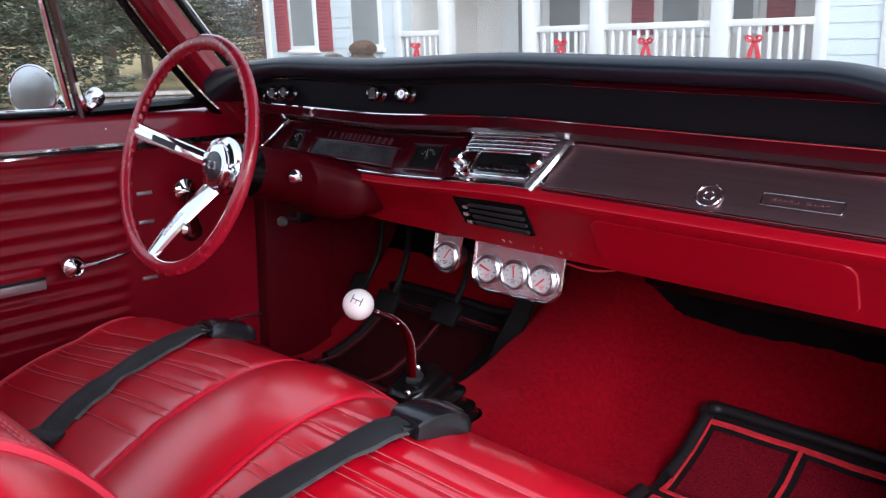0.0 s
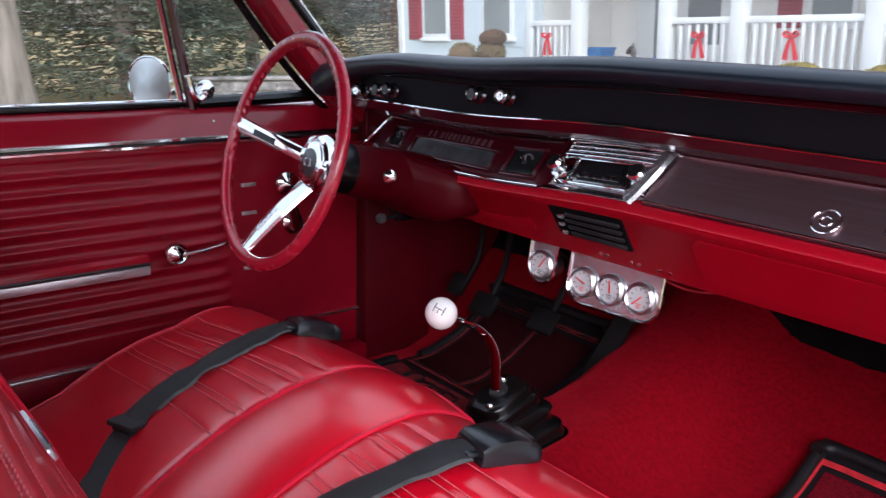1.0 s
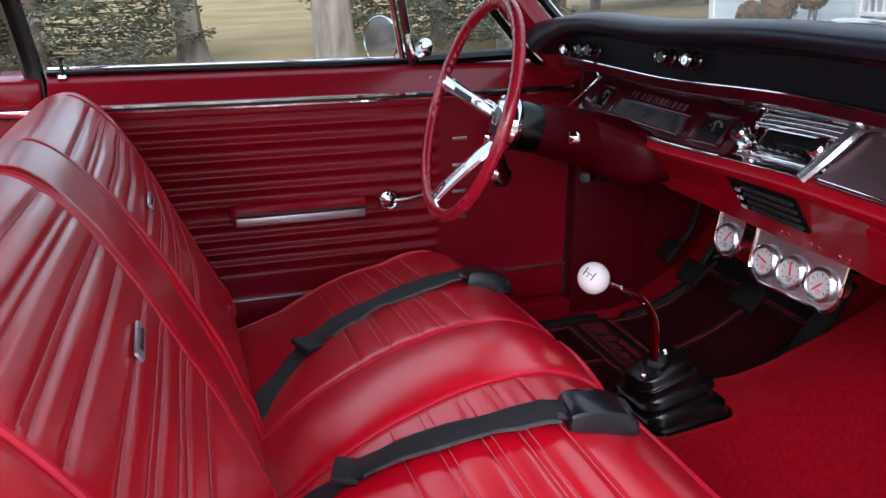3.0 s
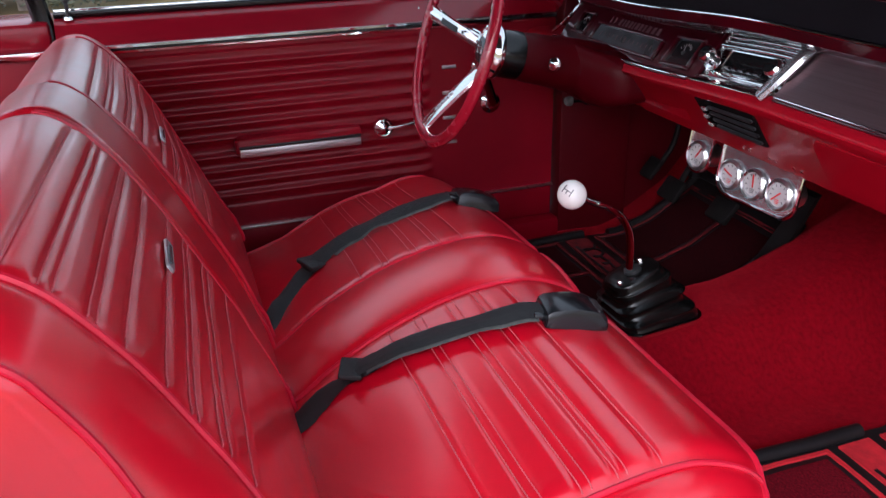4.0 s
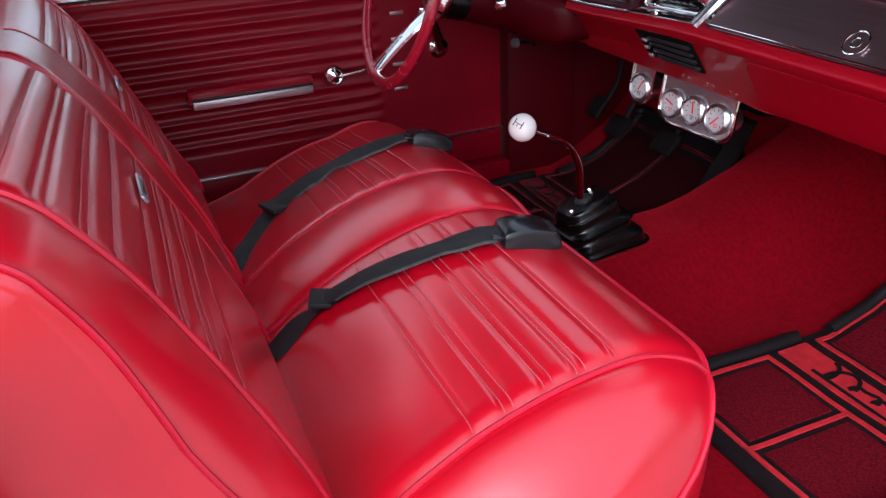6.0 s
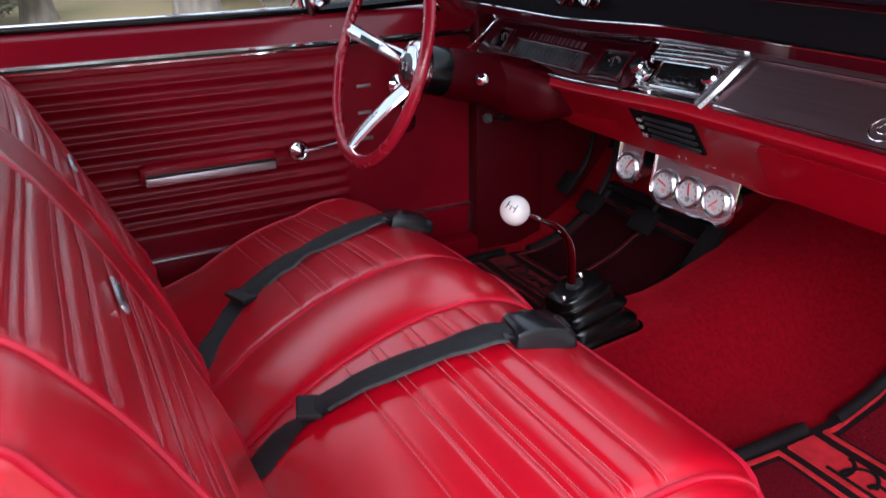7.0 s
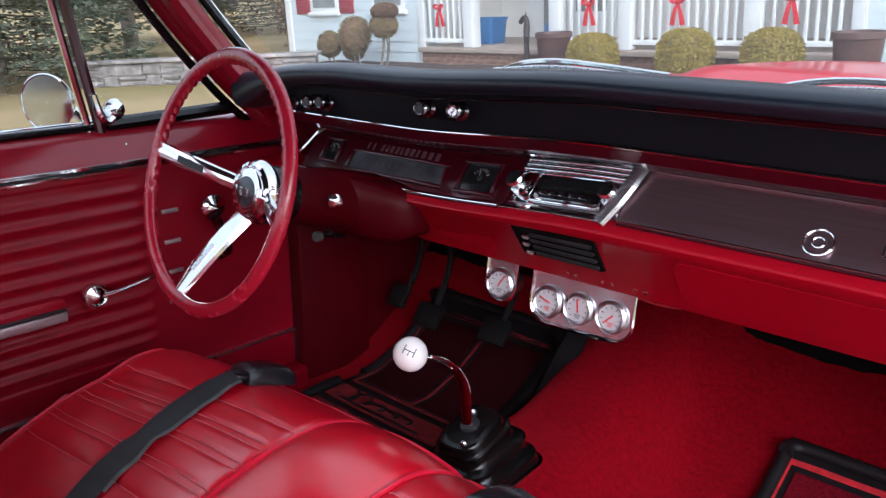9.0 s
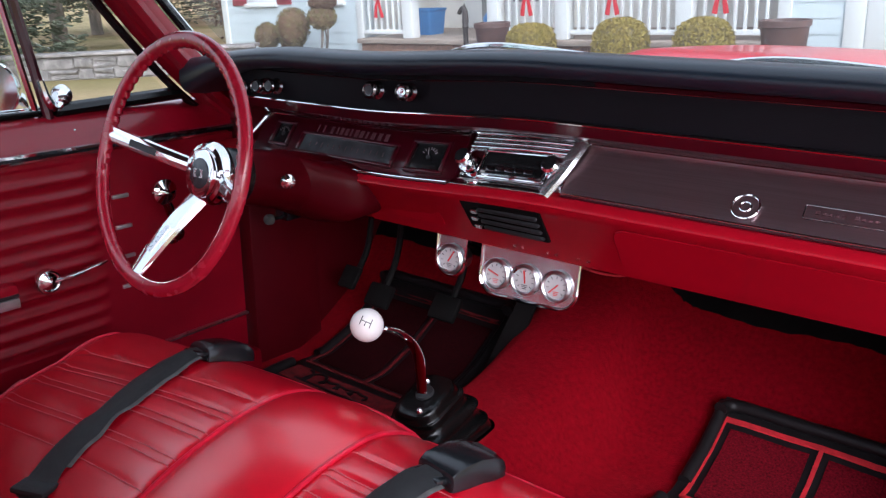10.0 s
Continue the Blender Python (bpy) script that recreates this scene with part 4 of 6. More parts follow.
# ---- heater box and wiring under the dash ----
hb = thing("heater_box", (0.38, 0.45, 0.62), "black heater box hanging under the dashboard", "heater box")
part("case", box(0.10, 0.68, 0.44, 0.60, 0.63, 0.83, 0.025), BLACK_RUBBER, hb)
part("duct", tube(spline([(0.62, 0.42, 0.70), (0.40, 0.36, 0.735), (0.15, 0.34, 0.75), (-0.10, 0.36, 0.76)], 24), 0.035, 12), BLACK_MATTE, hb, "black air hose")
part("flange", box(0.16, 0.60, 0.425, 0.442, 0.66, 0.72, 0.006), BLACK_RUBBER, hb)
wl = thing("wiring_loom", (0.2, 0.2, 0.75), "loose wires hanging behind the gauges", "wires")
for k, (mt, z) in enumerate(((MAT_RED, 0.752), (BUCKLE, 0.758), (BUCKLE, 0.765))):
    part("wire", tube(spline([(0.05 + 0.02 * k, 0.09, 0.77), (0.17 + 0.02 * k, 0.10 + 0.01 * k, z), (0.24 + 0.02 * k, 0.12, z + 0.012), (0.30, 0.18 + 0.03 * k, 0.785)], 20), 0.0022, 6), mt, wl)
# bracket and cables are made up to darken the space under the dash
db = thing("underdash_filler", (-0.4, 0.3, 0.7), "black bracket and cable shapes added to fill the dark behind the column", "bracket")
part("bracket", box(-0.52, -0.18, 0.25, 0.42, 0.755, 0.86, 0.012), BLACK_MATTE, db)
part("cable", tube(spline([(-0.30, 0.24, 0.80), (-0.26, 0.22, 0.72), (-0.22, 0.32, 0.66), (-0.20, 0.46, 0.66)], 20), 0.006, 8), BLACK_RUBBER, db)
part("cable", tube(spline([(-0.46, 0.24, 0.80), (-0.50, 0.26, 0.72), (-0.55, 0.36, 0.68), (-0.58, 0.48, 0.66)], 20), 0.005, 8), BLACK_RUBBER, db)

# ---- gauge pods under the dash ----
def gauge(parent, x, y, z, n, r, needle, label):
    face = Vector((x, y, z))
    bez = part("gauge", lathe([(r - 0.006, -0.04), (r - 0.004, 0.0), (r, 0.002), (r, 0.006), (r - 0.004, 0.010), (r - 0.007, 0.008), (r - 0.007, 0.003), (0.001, 0.003)], face, n, 36), SILVER, parent, label)
    part("dial", lathe([(0.001, 0.0032), (r - 0.0072, 0.0032), (r - 0.0072, 0.0042), (0.001, 0.0042)], face, n, 32), WHITE_DIAL, bez, "white dial")
    m = facing(face + n * 0.0043, n)
    b = bmesh.new()
    for k in range(9):
        a = radians(225 - 270 * k / 8)
        q = m @ Matrix.Rotation(a, 4, "Z")
        box(r * 0.50, r * 0.66, -0.0006, 0.0006, 0, 0.0005, bm=b, m=q)
    part("dial_marks", b, DARK_MARK, bez)
    part("needle", box(-0.006, r * 0.60, -0.0012, 0.0012, 0.0006, 0.0018, m=m @ Matrix.Rotation(radians(needle), 4, "Z")), RED_NEEDLE, bez)
    b = bmesh.new()
    for k in range(3):
        box(-0.006 + k * 0.001, 0.006 - k * 0.001, -0.010 - k * 0.003, -0.0088 - k * 0.003, 0, 0.0005, bm=b, m=m)
    part("dial_text", b, RED_NEEDLE if needle > 100 else DARK_MARK, bez)


gn = Vector((0.08, -1, 0.16)).normalized()


def pod(cx, w, z0, z1, r, label):
    p = thing("gauge_panel", (cx, 0.05, z1), label, "gauges", "gauges under the dash")
    h = z1 - z0
    out = [(w / 2, h / 2), (-w / 2, h / 2)]
    for k in range(9):
        a = radians(180 + 90 * k / 8)
        out.append((-w / 2 + r + r * math.cos(a), -h / 2 + r + r * math.sin(a)))
    for k in range(9):
        a = radians(270 + 90 * k / 8)
        out.append((w / 2 - r + r * math.cos(a), -h / 2 + r + r * math.sin(a)))
    m = facing((cx, 0.052, (z0 + z1) / 2), gn)
    part("face_plate", plate(out, 0.003, m), POLISHED, p, "polished bright metal plate")
    rim = [m @ Vector((x, y, 0.004)) for x, y in out]
    part("rim", tube(rim, 0.0035, 6, closed=True), CHROME, p)
    part("bracket", box(-w / 2 + 0.004, w / 2 - 0.004, h / 2 - 0.002, h / 2 + 0.004, -0.05, 0.002, m=m), STEEL, p)
    for k in range(max(2, int(w / 0.04))):
        x = -w / 2 + 0.02 + k * (w - 0.04) / max(1, int(w / 0.04) - 1)
        part("bolt", lathe([(0.001, 0), (0.005, 0), (0.005, 0.004), (0.001, 0.006)], m @ Vector((x, h / 2 + 0.003, -0.012)), (0, 0, 1), 10), CHROME, p)
    return p, m


for x in (0.042, 0.058, 0.109, 0.126, 0.167, 0.186):
    part("bolt", lathe([(0.001, 0), (0.0032, 0), (0.0032, 0.0015), (0.001, 0.003)], (x, 0.0195, 0.7985), lown, 10), CHROME, dash, "small bright bolt")
p1, m1 = pod(-0.120, 0.064, 0.700, 0.777, 0.031, "single chrome gauge pod with white dial")
gauge(p1, *(m1 @ Vector((0, -0.006, 0.004))), gn, 0.029, 60, "chrome ringed gauge")
p3, m3 = pod(0.052, 0.194, 0.688, 0.778, 0.034, "triple chrome gauge panel with white dials")
for x, nd in ((-0.062, 160), (-0.003, 100), (0.058, 225)):
    gauge(p3, *(m3 @ Vector((x, -0.005, 0.004))), gn, 0.0285, nd, "chrome ringed gauge")

# ---- steering column and wheel ----
col = thing("steering_column", (-0.38, -0.1, 0.88), "red steering column, darkened for shade, with chrome ignition lock", "steering column")
ax = Vector((0, 0.972, -0.235))
hub = Vector((-0.380, -0.289, 0.918))
part("column_tube", lathe([(0.02, 0.055), (0.046, 0.055), (0.050, 0.08), (0.052, 0.13), (0.056, 0.18), (0.056, 0.75)], hub, ax), RED_COLUMN_SHADED, col)
# black replaces the dark reflections on the side of the chrome hub
part("column_ring", lathe([(0.02, 0.010), (0.044, 0.012), (0.048, 0.024), (0.049, 0.060), (0.02, 0.062)], hub, ax), BLACK_RUBBER, col, "black collar standing in for dark hub reflections")
shroud = []
for y, w, h, z in ((-0.132, 0.050, 0.050, 0.883), (-0.118, 0.060, 0.054, 0.880), (-0.100, 0.080, 0.058, 0.866), (-0.074, 0.116, 0.060, 0.853), (-0.056, 0.136, 0.057, 0.850), (-0.035, 0.142, 0.054, 0.850), (0.06, 0.142, 0.050, 0.850)):
    k = min(1.0, (y + 0.132) / 0.07)
    ring = []
    for q in range(32):
        c, sn = math.cos(2 * math.pi * q / 32), math.sin(2 * math.pi * q / 32)
        f = (abs(c) ** (2 + 2 * k) + abs(sn) ** (2 + 2 * k)) ** (-1 / (2 + 2 * k))
        ring.append((-0.392 + w * c * f, y, z + h * sn * f))
    shroud.append(ring)
part("shroud", loft(shroud), RED_COLUMN_SHADED, col, "red column cover", smooth=60)
part("ignition_lock", lathe([(0.004, 0), (0.013, 0.0), (0.013, 0.008), (0.008, 0.012), (0.001, 0.013)], (-0.312, -0.175, 0.895), (0.75, -0.65, 0.1)), CHROME, col)
part("turn_signal_stalk", tube(spline([(-0.42, -0.235, 0.915), (-0.50, -0.25, 0.925), (-0.56, -0.255, 0.93)], 8), 0.005, 8), CHROME, col)
sw = thing("steering_wheel", hub, "deep red three-spoke steering wheel with chrome spokes", "steering wheel")
wc = Vector((-0.3855, -0.364, 0.9474))
t_ = radians(17.8)
wu, wr = Vector((0, math.sin(t_), math.cos(t_))), Vector((0.9988, -0.0486, 0))
wn_ = wu.cross(wr).normalized() * 1.0
wn_ = wn_ if wn_.y < 0 else -wn_
R = 0.2048
N = 144
b = bmesh.new()
rings = []
for i in range(N):
    a = 2 * math.pi * i / N
    c = wc + R * (math.cos(a) * wr + math.sin(a) * wu)
    rad_d = math.cos(a) * wr + math.sin(a) * wu
    ring = []
    for k in range(14):
        q = 2 * math.pi * k / 14
        rr = 0.0112
        inner = -math.cos(q)
        bumpy = 0.0034 * max(0.0, inner) * (math.cos(a * 72) if math.sin(a) > -0.2 else 0)
        ring.append(c + rad_d * (rr * math.cos(q)) * 1.15 - rad_d * bumpy + wn_ * (rr * math.sin(q)))
    rings.append(ring)
vs = [[b.verts.new(p) for p in r] for r in rings]
for i in range(N):
    for j in range(14):
        b.faces.new((vs[i][j], vs[i][(j + 1) % 14], vs[(i + 1) % N][(j + 1) % 14], vs[(i + 1) % N][j]))
part("rim", b, RED_WHEEL, sw, "deep red rim with finger grips", smooth=70)
horn = part("horn_cap", lathe([(0.046, 0.014), (0.054, 0.011), (0.056, 0.004), (0.055, -0.001), (0.052, -0.006), (0.051, -0.011), (0.045, -0.014), (0.042, -0.012), (0.041, -0.017), (0.036, -0.020), (0.001, -0.020)], hub, ax, 40), CHROME, sw, "stepped chrome horn cap")
part("horn_emblem", lathe([(0.001, -0.0235), (0.022, -0.0225), (0.026, -0.0203), (0.026, -0.018), (0.001, -0.018)], hub, ax, 32), DIAL_GREY, horn, "dark round emblem")
m = facing(hub - ax * 0.0222, -ax)
b = bmesh.new()
box(-0.012, -0.001, -0.007, 0.007, -0.001, 0.001, bm=b, m=m)
box(0.001, 0.012, -0.007, 0.007, -0.001, 0.001, bm=b, m=m)
part("badge_bar", b, STEEL, horn)
for ang in (172, 257, 352):
    a = radians(ang)
    d = math.cos(a) * wr + math.sin(a) * wu
    side = -math.sin(a) * wr + math.cos(a) * wu
    p0, p1_ = hub + d * 0.035 - ax * 0.002, wc + d * (R - 0.006)
    rings = []
    for i in range(9):
        u = i / 8
        c = p0.lerp(p1_, u) - ax * 0.004 * math.sin(u * math.pi)
        w = 0.0135 + 0.002 * u if ang != 257 else 0.025 - 0.008 * u
        rings.append([c + side * sx * w + wn_ * sz for sx, sz in ((-1, -0.003), (-0.85, 0.003), (-0.3, 0.005), (0.3, 0.005), (0.85, 0.003), (1, -0.003))])
    sp = part("spoke", loft(rings), CHROME, sw, "bright chrome spoke")
    rings = [[p0.lerp(p1_, u) - ax * 0.004 * math.sin(u * math.pi) + side * sx * 0.006 + wn_ * sz for sx, sz in ((-1, 0.004), (-1, 0.0065), (1, 0.0065), (1, 0.004))] for u in (0.42, 0.55, 0.72)]
    part("spoke_slot", loft(rings), BLACK_RUBBER if ang == 172 else STEEL, sp)

# ---- shifter ----
sh = thing("gear_shifter", (-0.03, -0.12, 0.47), "four-speed shifter with white ball knob and black boot", "gear shifter")
part("knob", lathe([(0.0005, -0.026)] + [(0.0262 * math.cos(radians(a)), 0.0262 * math.sin(radians(a))) for a in range(-80, 90, 10)] + [(0.0005, 0.026)], (-0.031, -0.274, 0.727), (-0.75, 0.25, 0.6), 32), IVORY, sh, "white ball knob with shift pattern", smooth=80)
kn = Vector((0.55, -0.62, 0.56)).normalized()
m = facing(Vector((-0.031, -0.274, 0.727)) + kn * 0.0258, kn, (0.3, 0.2, 1))
b = bmesh.new()
for x in (-0.008, 0.0, 0.008):
    if x:
        box(x - 0.0006, x + 0.0006, -0.007, 0.007, -0.002, 0.0004, bm=b, m=m)
    else:
        box(-0.0006, 0.0006, -0.007, 0.0, -0.001, 0.0007, bm=b, m=m)
box(-0.008, 0.008, -0.0006, 0.0006, -0.001, 0.0007, bm=b, m=m)
part("shift_pattern", b, DARK_MARK, sh)
stem = spline([(-0.036, -0.262, 0.721), (-0.050, -0.235, 0.705), (-0.062, -0.203, 0.689)], 10)
part("stem", tube(stem, lambda u: 0.0042 + 0.002 * u, 10), CHROME, sh, "thin chrome stem")
blade = spline([(-0.060, -0.207, 0.690), (-0.056, -0.178, 0.676), (-0.046, -0.157, 0.655), (-0.036, -0.148, 0.628), (-0.031, -0.147, 0.588), (-0.028, -0.148, 0.545)], 34)
part("lever", tube(blade, lambda u: 0.0105 + 0.002 * math.sin(u * math.pi), 12, flat=0.42, up=(-0.3, 0.6, 0.7)), CHROME, sh, "bent flat chrome lever")
for p in (blade[5], blade[11]):
    part("lever_bolt", lathe([(0.001, -0.007), (0.0055, -0.006), (0.0055, 0.004), (0.004, 0.007), (0.001, 0.008)], p, (0.55, -0.7, 0.45), 10), CHROME, sh, "small bright bolt")
boot = []
BT = Vector((-0.027, -0.142, 0.552))
for i in range(37):
    u = i / 36
    f = 0.5 - 0.5 * math.cos(2 * math.pi * 3.0 * u)          # three rubber folds
    w = 0.150 * (1 - u) + 0.082 * u + 0.024 * (f - 0.5) * math.sin(math.pi * min(1.0, u * 1.15))
    d = 0.156 * (1 - u) + 0.096 * u + 0.024 * (f - 0.5) * math.sin(math.pi * min(1.0, u * 1.15))
    c = Vector((-0.032, -0.100, 0.466)).lerp(BT, u)
    boot.append([(c.x + x, c.y + y, c.z + 0.012 * math.sin(2 * math.pi * 3.0 * u) / 3 + y * (0.10 + 0.28 * u) + x * 0.10 * u) for x, y in rrect(w, d, 0.028, 5)])
for k, dz in ((0.93, 0.004), (0.70, 0.005), (0.2, 0.005)):
    boot.append([(BT.x + x * k, BT.y + y * k, BT.z + dz + y * k * 0.38 + x * k * 0.10) for x, y in rrect(0.082, 0.096, 0.028, 5)])
part("boot", loft(boot), BLACK_RUBBER, sh, "pleated glossy black rubber boot", smooth=50)
part("boot_plate", loft([[(-0.032 + x, -0.100 + yy, z + yy * 0.10) for x, yy in rrect(0.160, 0.166, 0.03, 5)] for z in (0.456, 0.464)]), CHROME, sh, "thin bright boot retainer")
for dx, dy in ((0.020, -0.036), (-0.016, 0.026)):
    part("boot_bolt", lathe([(0.001, -0.002), (0.006, 0.0), (0.006, 0.004), (0.004, 0.007), (0.001, 0.008)], BT + Vector((dx, dy, 0.004 + dy * 0.38 + dx * 0.1)), (-0.1, -0.35, 0.93), 8), CHROME, sh, "bright bolt head")
part("boot_collar", lathe([(0.010, -0.006), (0.017, -0.002), (0.016, 0.004), (0.010, 0.006)], BT + Vector((0, 0, 0.006)), (-0.1, -0.35, 0.93)), SATIN_BLACK, sh)

# ---- pedals ----
for nm, x0, x1, z0, z1, y in (("clutch_pedal", -0.556, -0.480, 0.472, 0.520, 0.27), ("brake_pedal", -0.350, -0.275, 0.490, 0.538, 0.27), ("parking_brake_pedal", -0.645, -0.592, 0.505, 0.540, 0.27)):
    p = thing(nm, ((x0 + x1) / 2, y, z0), "black rubber covered pedal on a steel arm", "pedal", "pedals")
    m = Matrix.Translation(((x0 + x1) / 2, y, (z0 + z1) / 2)) @ Matrix.Rotation(radians(-38), 4, "X")
    part("pad", box(-(x1 - x0) / 2, (x1 - x0) / 2, -0.008, 0.008, -0.030, 0.030, 0.006, m=m), PEDAL, p)
    part("arm", tube(spline([((x0 + x1) / 2, y + 0.012, z1 - 0.03), ((x0 + x1) / 2 + 0.01, y + 0.06, 0.60), ((x0 + x1) / 2 + 0.03, y + 0.05, 0.74), ((x0 + x1) / 2 + 0.03, y, 0.85)], 14), 0.008, 8), PEDAL, p)
gas = thing("gas_pedal", (-0.12, 0.26, 0.40), "long black rubber gas pedal", "pedal", "pedals")
part("pad", loft([[(c + s * w, y + o, z + o * 0.4) for s, o in ((-1, 0), (1, 0), (1, 0.015), (-1, 0.015))] for c, w, y, z in ((-0.152, 0.026, 0.235, 0.400), (-0.135, 0.026, 0.262, 0.47), (-0.112, 0.024, 0.29, 0.55), (-0.095, 0.022, 0.31, 0.62))]), PEDAL, gas)

# ---- seat belts ----
def on_cush(x, y, up=0.006):
    return cush_point(x, y) + Vector((0, 0, up))


def band(path, width, thick, wave, seed):
    """Webbing along a path: a flat strip with slightly lifted, uneven edges."""
    P = spline(path, 70)
    rings = []
    for i, p in enumerate(P):
        d = (P[min(i + 1, 69)] - P[max(i - 1, 0)]).normalized()
        s = d.cross(Vector((0, 0.15, 1))).normalized()
        s = Matrix.Rotation(wave * noise.noise((i * 0.08, seed, 2.0)), 3, d) @ s
        o = s.cross(d)
        w = width / 2 * (1 + 0.10 * noise.noise((i * 0.11, seed, 5.0)))
        e0, e1 = 0.0025 * noise.noise((i * 0.15, seed, 8.0)), 0.0025 * noise.noise((i * 0.15, seed, 11.0))
        rings.append([p - s * w + o * e0, p - s * w * 0.5 + o * thick, p + s * w * 0.5 + o * thick, p + s * w + o * e1, p + s * w * 0.5 - o * 0.001, p - s * w * 0.5 - o * 0.001])
    return rings


def belt(under, over, label, centre, way, normal, seed):
    th = thing("seat_belt", centre, label, "seat belt", "lap belts")
    part("webbing", loft(band(under, 0.042, 0.003, 0.25, seed)), BELT, th, "black woven webbing")
    top = band(over, 0.049 if seed < 5 else 0.044, 0.0045, 0.10 if seed < 5 else 0.22, seed + 3)
    part("webbing", loft(top), BELT, th, "black woven webbing, doubled")
    # a thin olive-grey edge of the lower layer shows beside the upper one
    low = [[Vector(r[3]) + Vector((0, 0, -0.001)), Vector(r[3]) + (Vector(r[3]) - Vector(r[0])) * 0.13 + Vector((0, 0, -0.002)), Vector(r[3]) + Vector((0, 0, -0.003)), Vector(r[2]) + Vector((0, 0, -0.005))] for r in top[12:62]]
    part("fold", loft(low), BELT_EDGE, th, "grey worn edge of the webbing")
    # the sewn, folded end
    p, q = Vector(over[0]), Vector(over[1])
    d = (q - p).normalized()
    m = facing(p + d * 0.012 + Vector((0, 0, 0.004)), Vector((0, 0.1, 1)), d)
    part("sewn_end", box(-0.026, 0.026, -0.017, 0.017, -0.003, 0.006, 0.003, m=m), BELT, th, "folded sewn webbing end")
    # buckle: a broad box with a domed lid
    m = facing(Vector(centre), Vector(normal), Vector(way))
    rings = []
    for v, h, k in ((-0.045, 0.010, 0.90), (-0.043, 0.016, 0.97), (-0.036, 0.0215, 1.0), (-0.018, 0.0255, 1.0), (0.002, 0.0275, 1.0), (0.022, 0.0255, 1.0), (0.037, 0.020, 0.97), (0.043, 0.014, 0.93), (0.046, 0.006, 0.86)):
        w = 0.0325 * k
        rings.append([m @ Vector(c) for c in ((-w, v, -0.004), (w, v, -0.004), (w, v, h * 0.55), (w * 0.90, v, h * 0.92), (w * 0.60, v, h), (-w * 0.60, v, h), (-w * 0.90, v, h * 0.92), (-w, v, h * 0.55))])
    bk = part("buckle", loft(rings), BUCKLE, th, "glossy black plastic buckle", smooth=30)
    part("release_button", box(-0.017, 0.017, 0.012, 0.034, 0.022, 0.0285, 0.002, m=m @ Matrix.Rotation(radians(-11), 4, "X")), SATIN_BLACK, bk)
    part("tongue", box(-0.022, 0.022, -0.060, -0.040, 0.002, 0.010, 0.003, m=m), BUCKLE, th)
    return th


belt([(0.20, -0.868, 0.51), on_cush(0.193, -0.815), on_cush(0.184, -0.768), on_cush(0.188, -0.720), on_cush(0.212, -0.655)],
     [on_cush(0.183, -0.740, 0.012), on_cush(0.195, -0.700, 0.013), on_cush(0.212, -0.649, 0.013), on_cush(0.237, -0.569, 0.014), on_cush(0.256, -0.500, 0.015), on_cush(0.264, -0.455, 0.014)],
     "black lap belt with plastic buckle across the passenger's cushion", on_cush(0.272, -0.428, 0.004), (0.18, 0.98, -0.15), (0.02, 0.16, 1), 1.0)
belt([(-0.085, -0.862, 0.50), on_cush(-0.125, -0.810), on_cush(-0.167, -0.777), on_cush(-0.222, -0.722), on_cush(-0.246, -0.680)],
     [on_cush(-0.226, -0.722, 0.012), on_cush(-0.246, -0.675, 0.013), on_cush(-0.255, -0.620, 0.013), on_cush(-0.262, -0.560, 0.014), on_cush(-0.277, -0.496, 0.014), on_cush(-0.288, -0.430, 0.015), on_cush(-0.290, -0.395, 0.014)],
     "black lap belt with plastic buckle across the driver's cushion", on_cush(-0.286, -0.362, 0.004), (0.10, 0.95, -0.30), (-0.10, 0.33, 1), 7.0)

vp = thing("vent_pull", (-0.59, 0.0, 0.737), "small grey vent pull knob on a black bracket", "pull knob")
part("knob", lathe([(0.004, 0.012), (0.011, 0.010), (0.012, 0.0), (0.009, -0.006), (0.001, -0.008)], (-0.591, 0.0, 0.737), (0, 1, -0.1), 18), BELT_EDGE, vp)
part("stem", tube(spline([(-0.591, 0.008, 0.736), (-0.590, 0.05, 0.735), (-0.588, 0.09, 0.745)], 8), 0.004, 8), BUCKLE, vp)
part("bracket", box(-0.610, -0.570, 0.035, 0.085, 0.728, 0.790, 0.004), BUCKLE, vp)


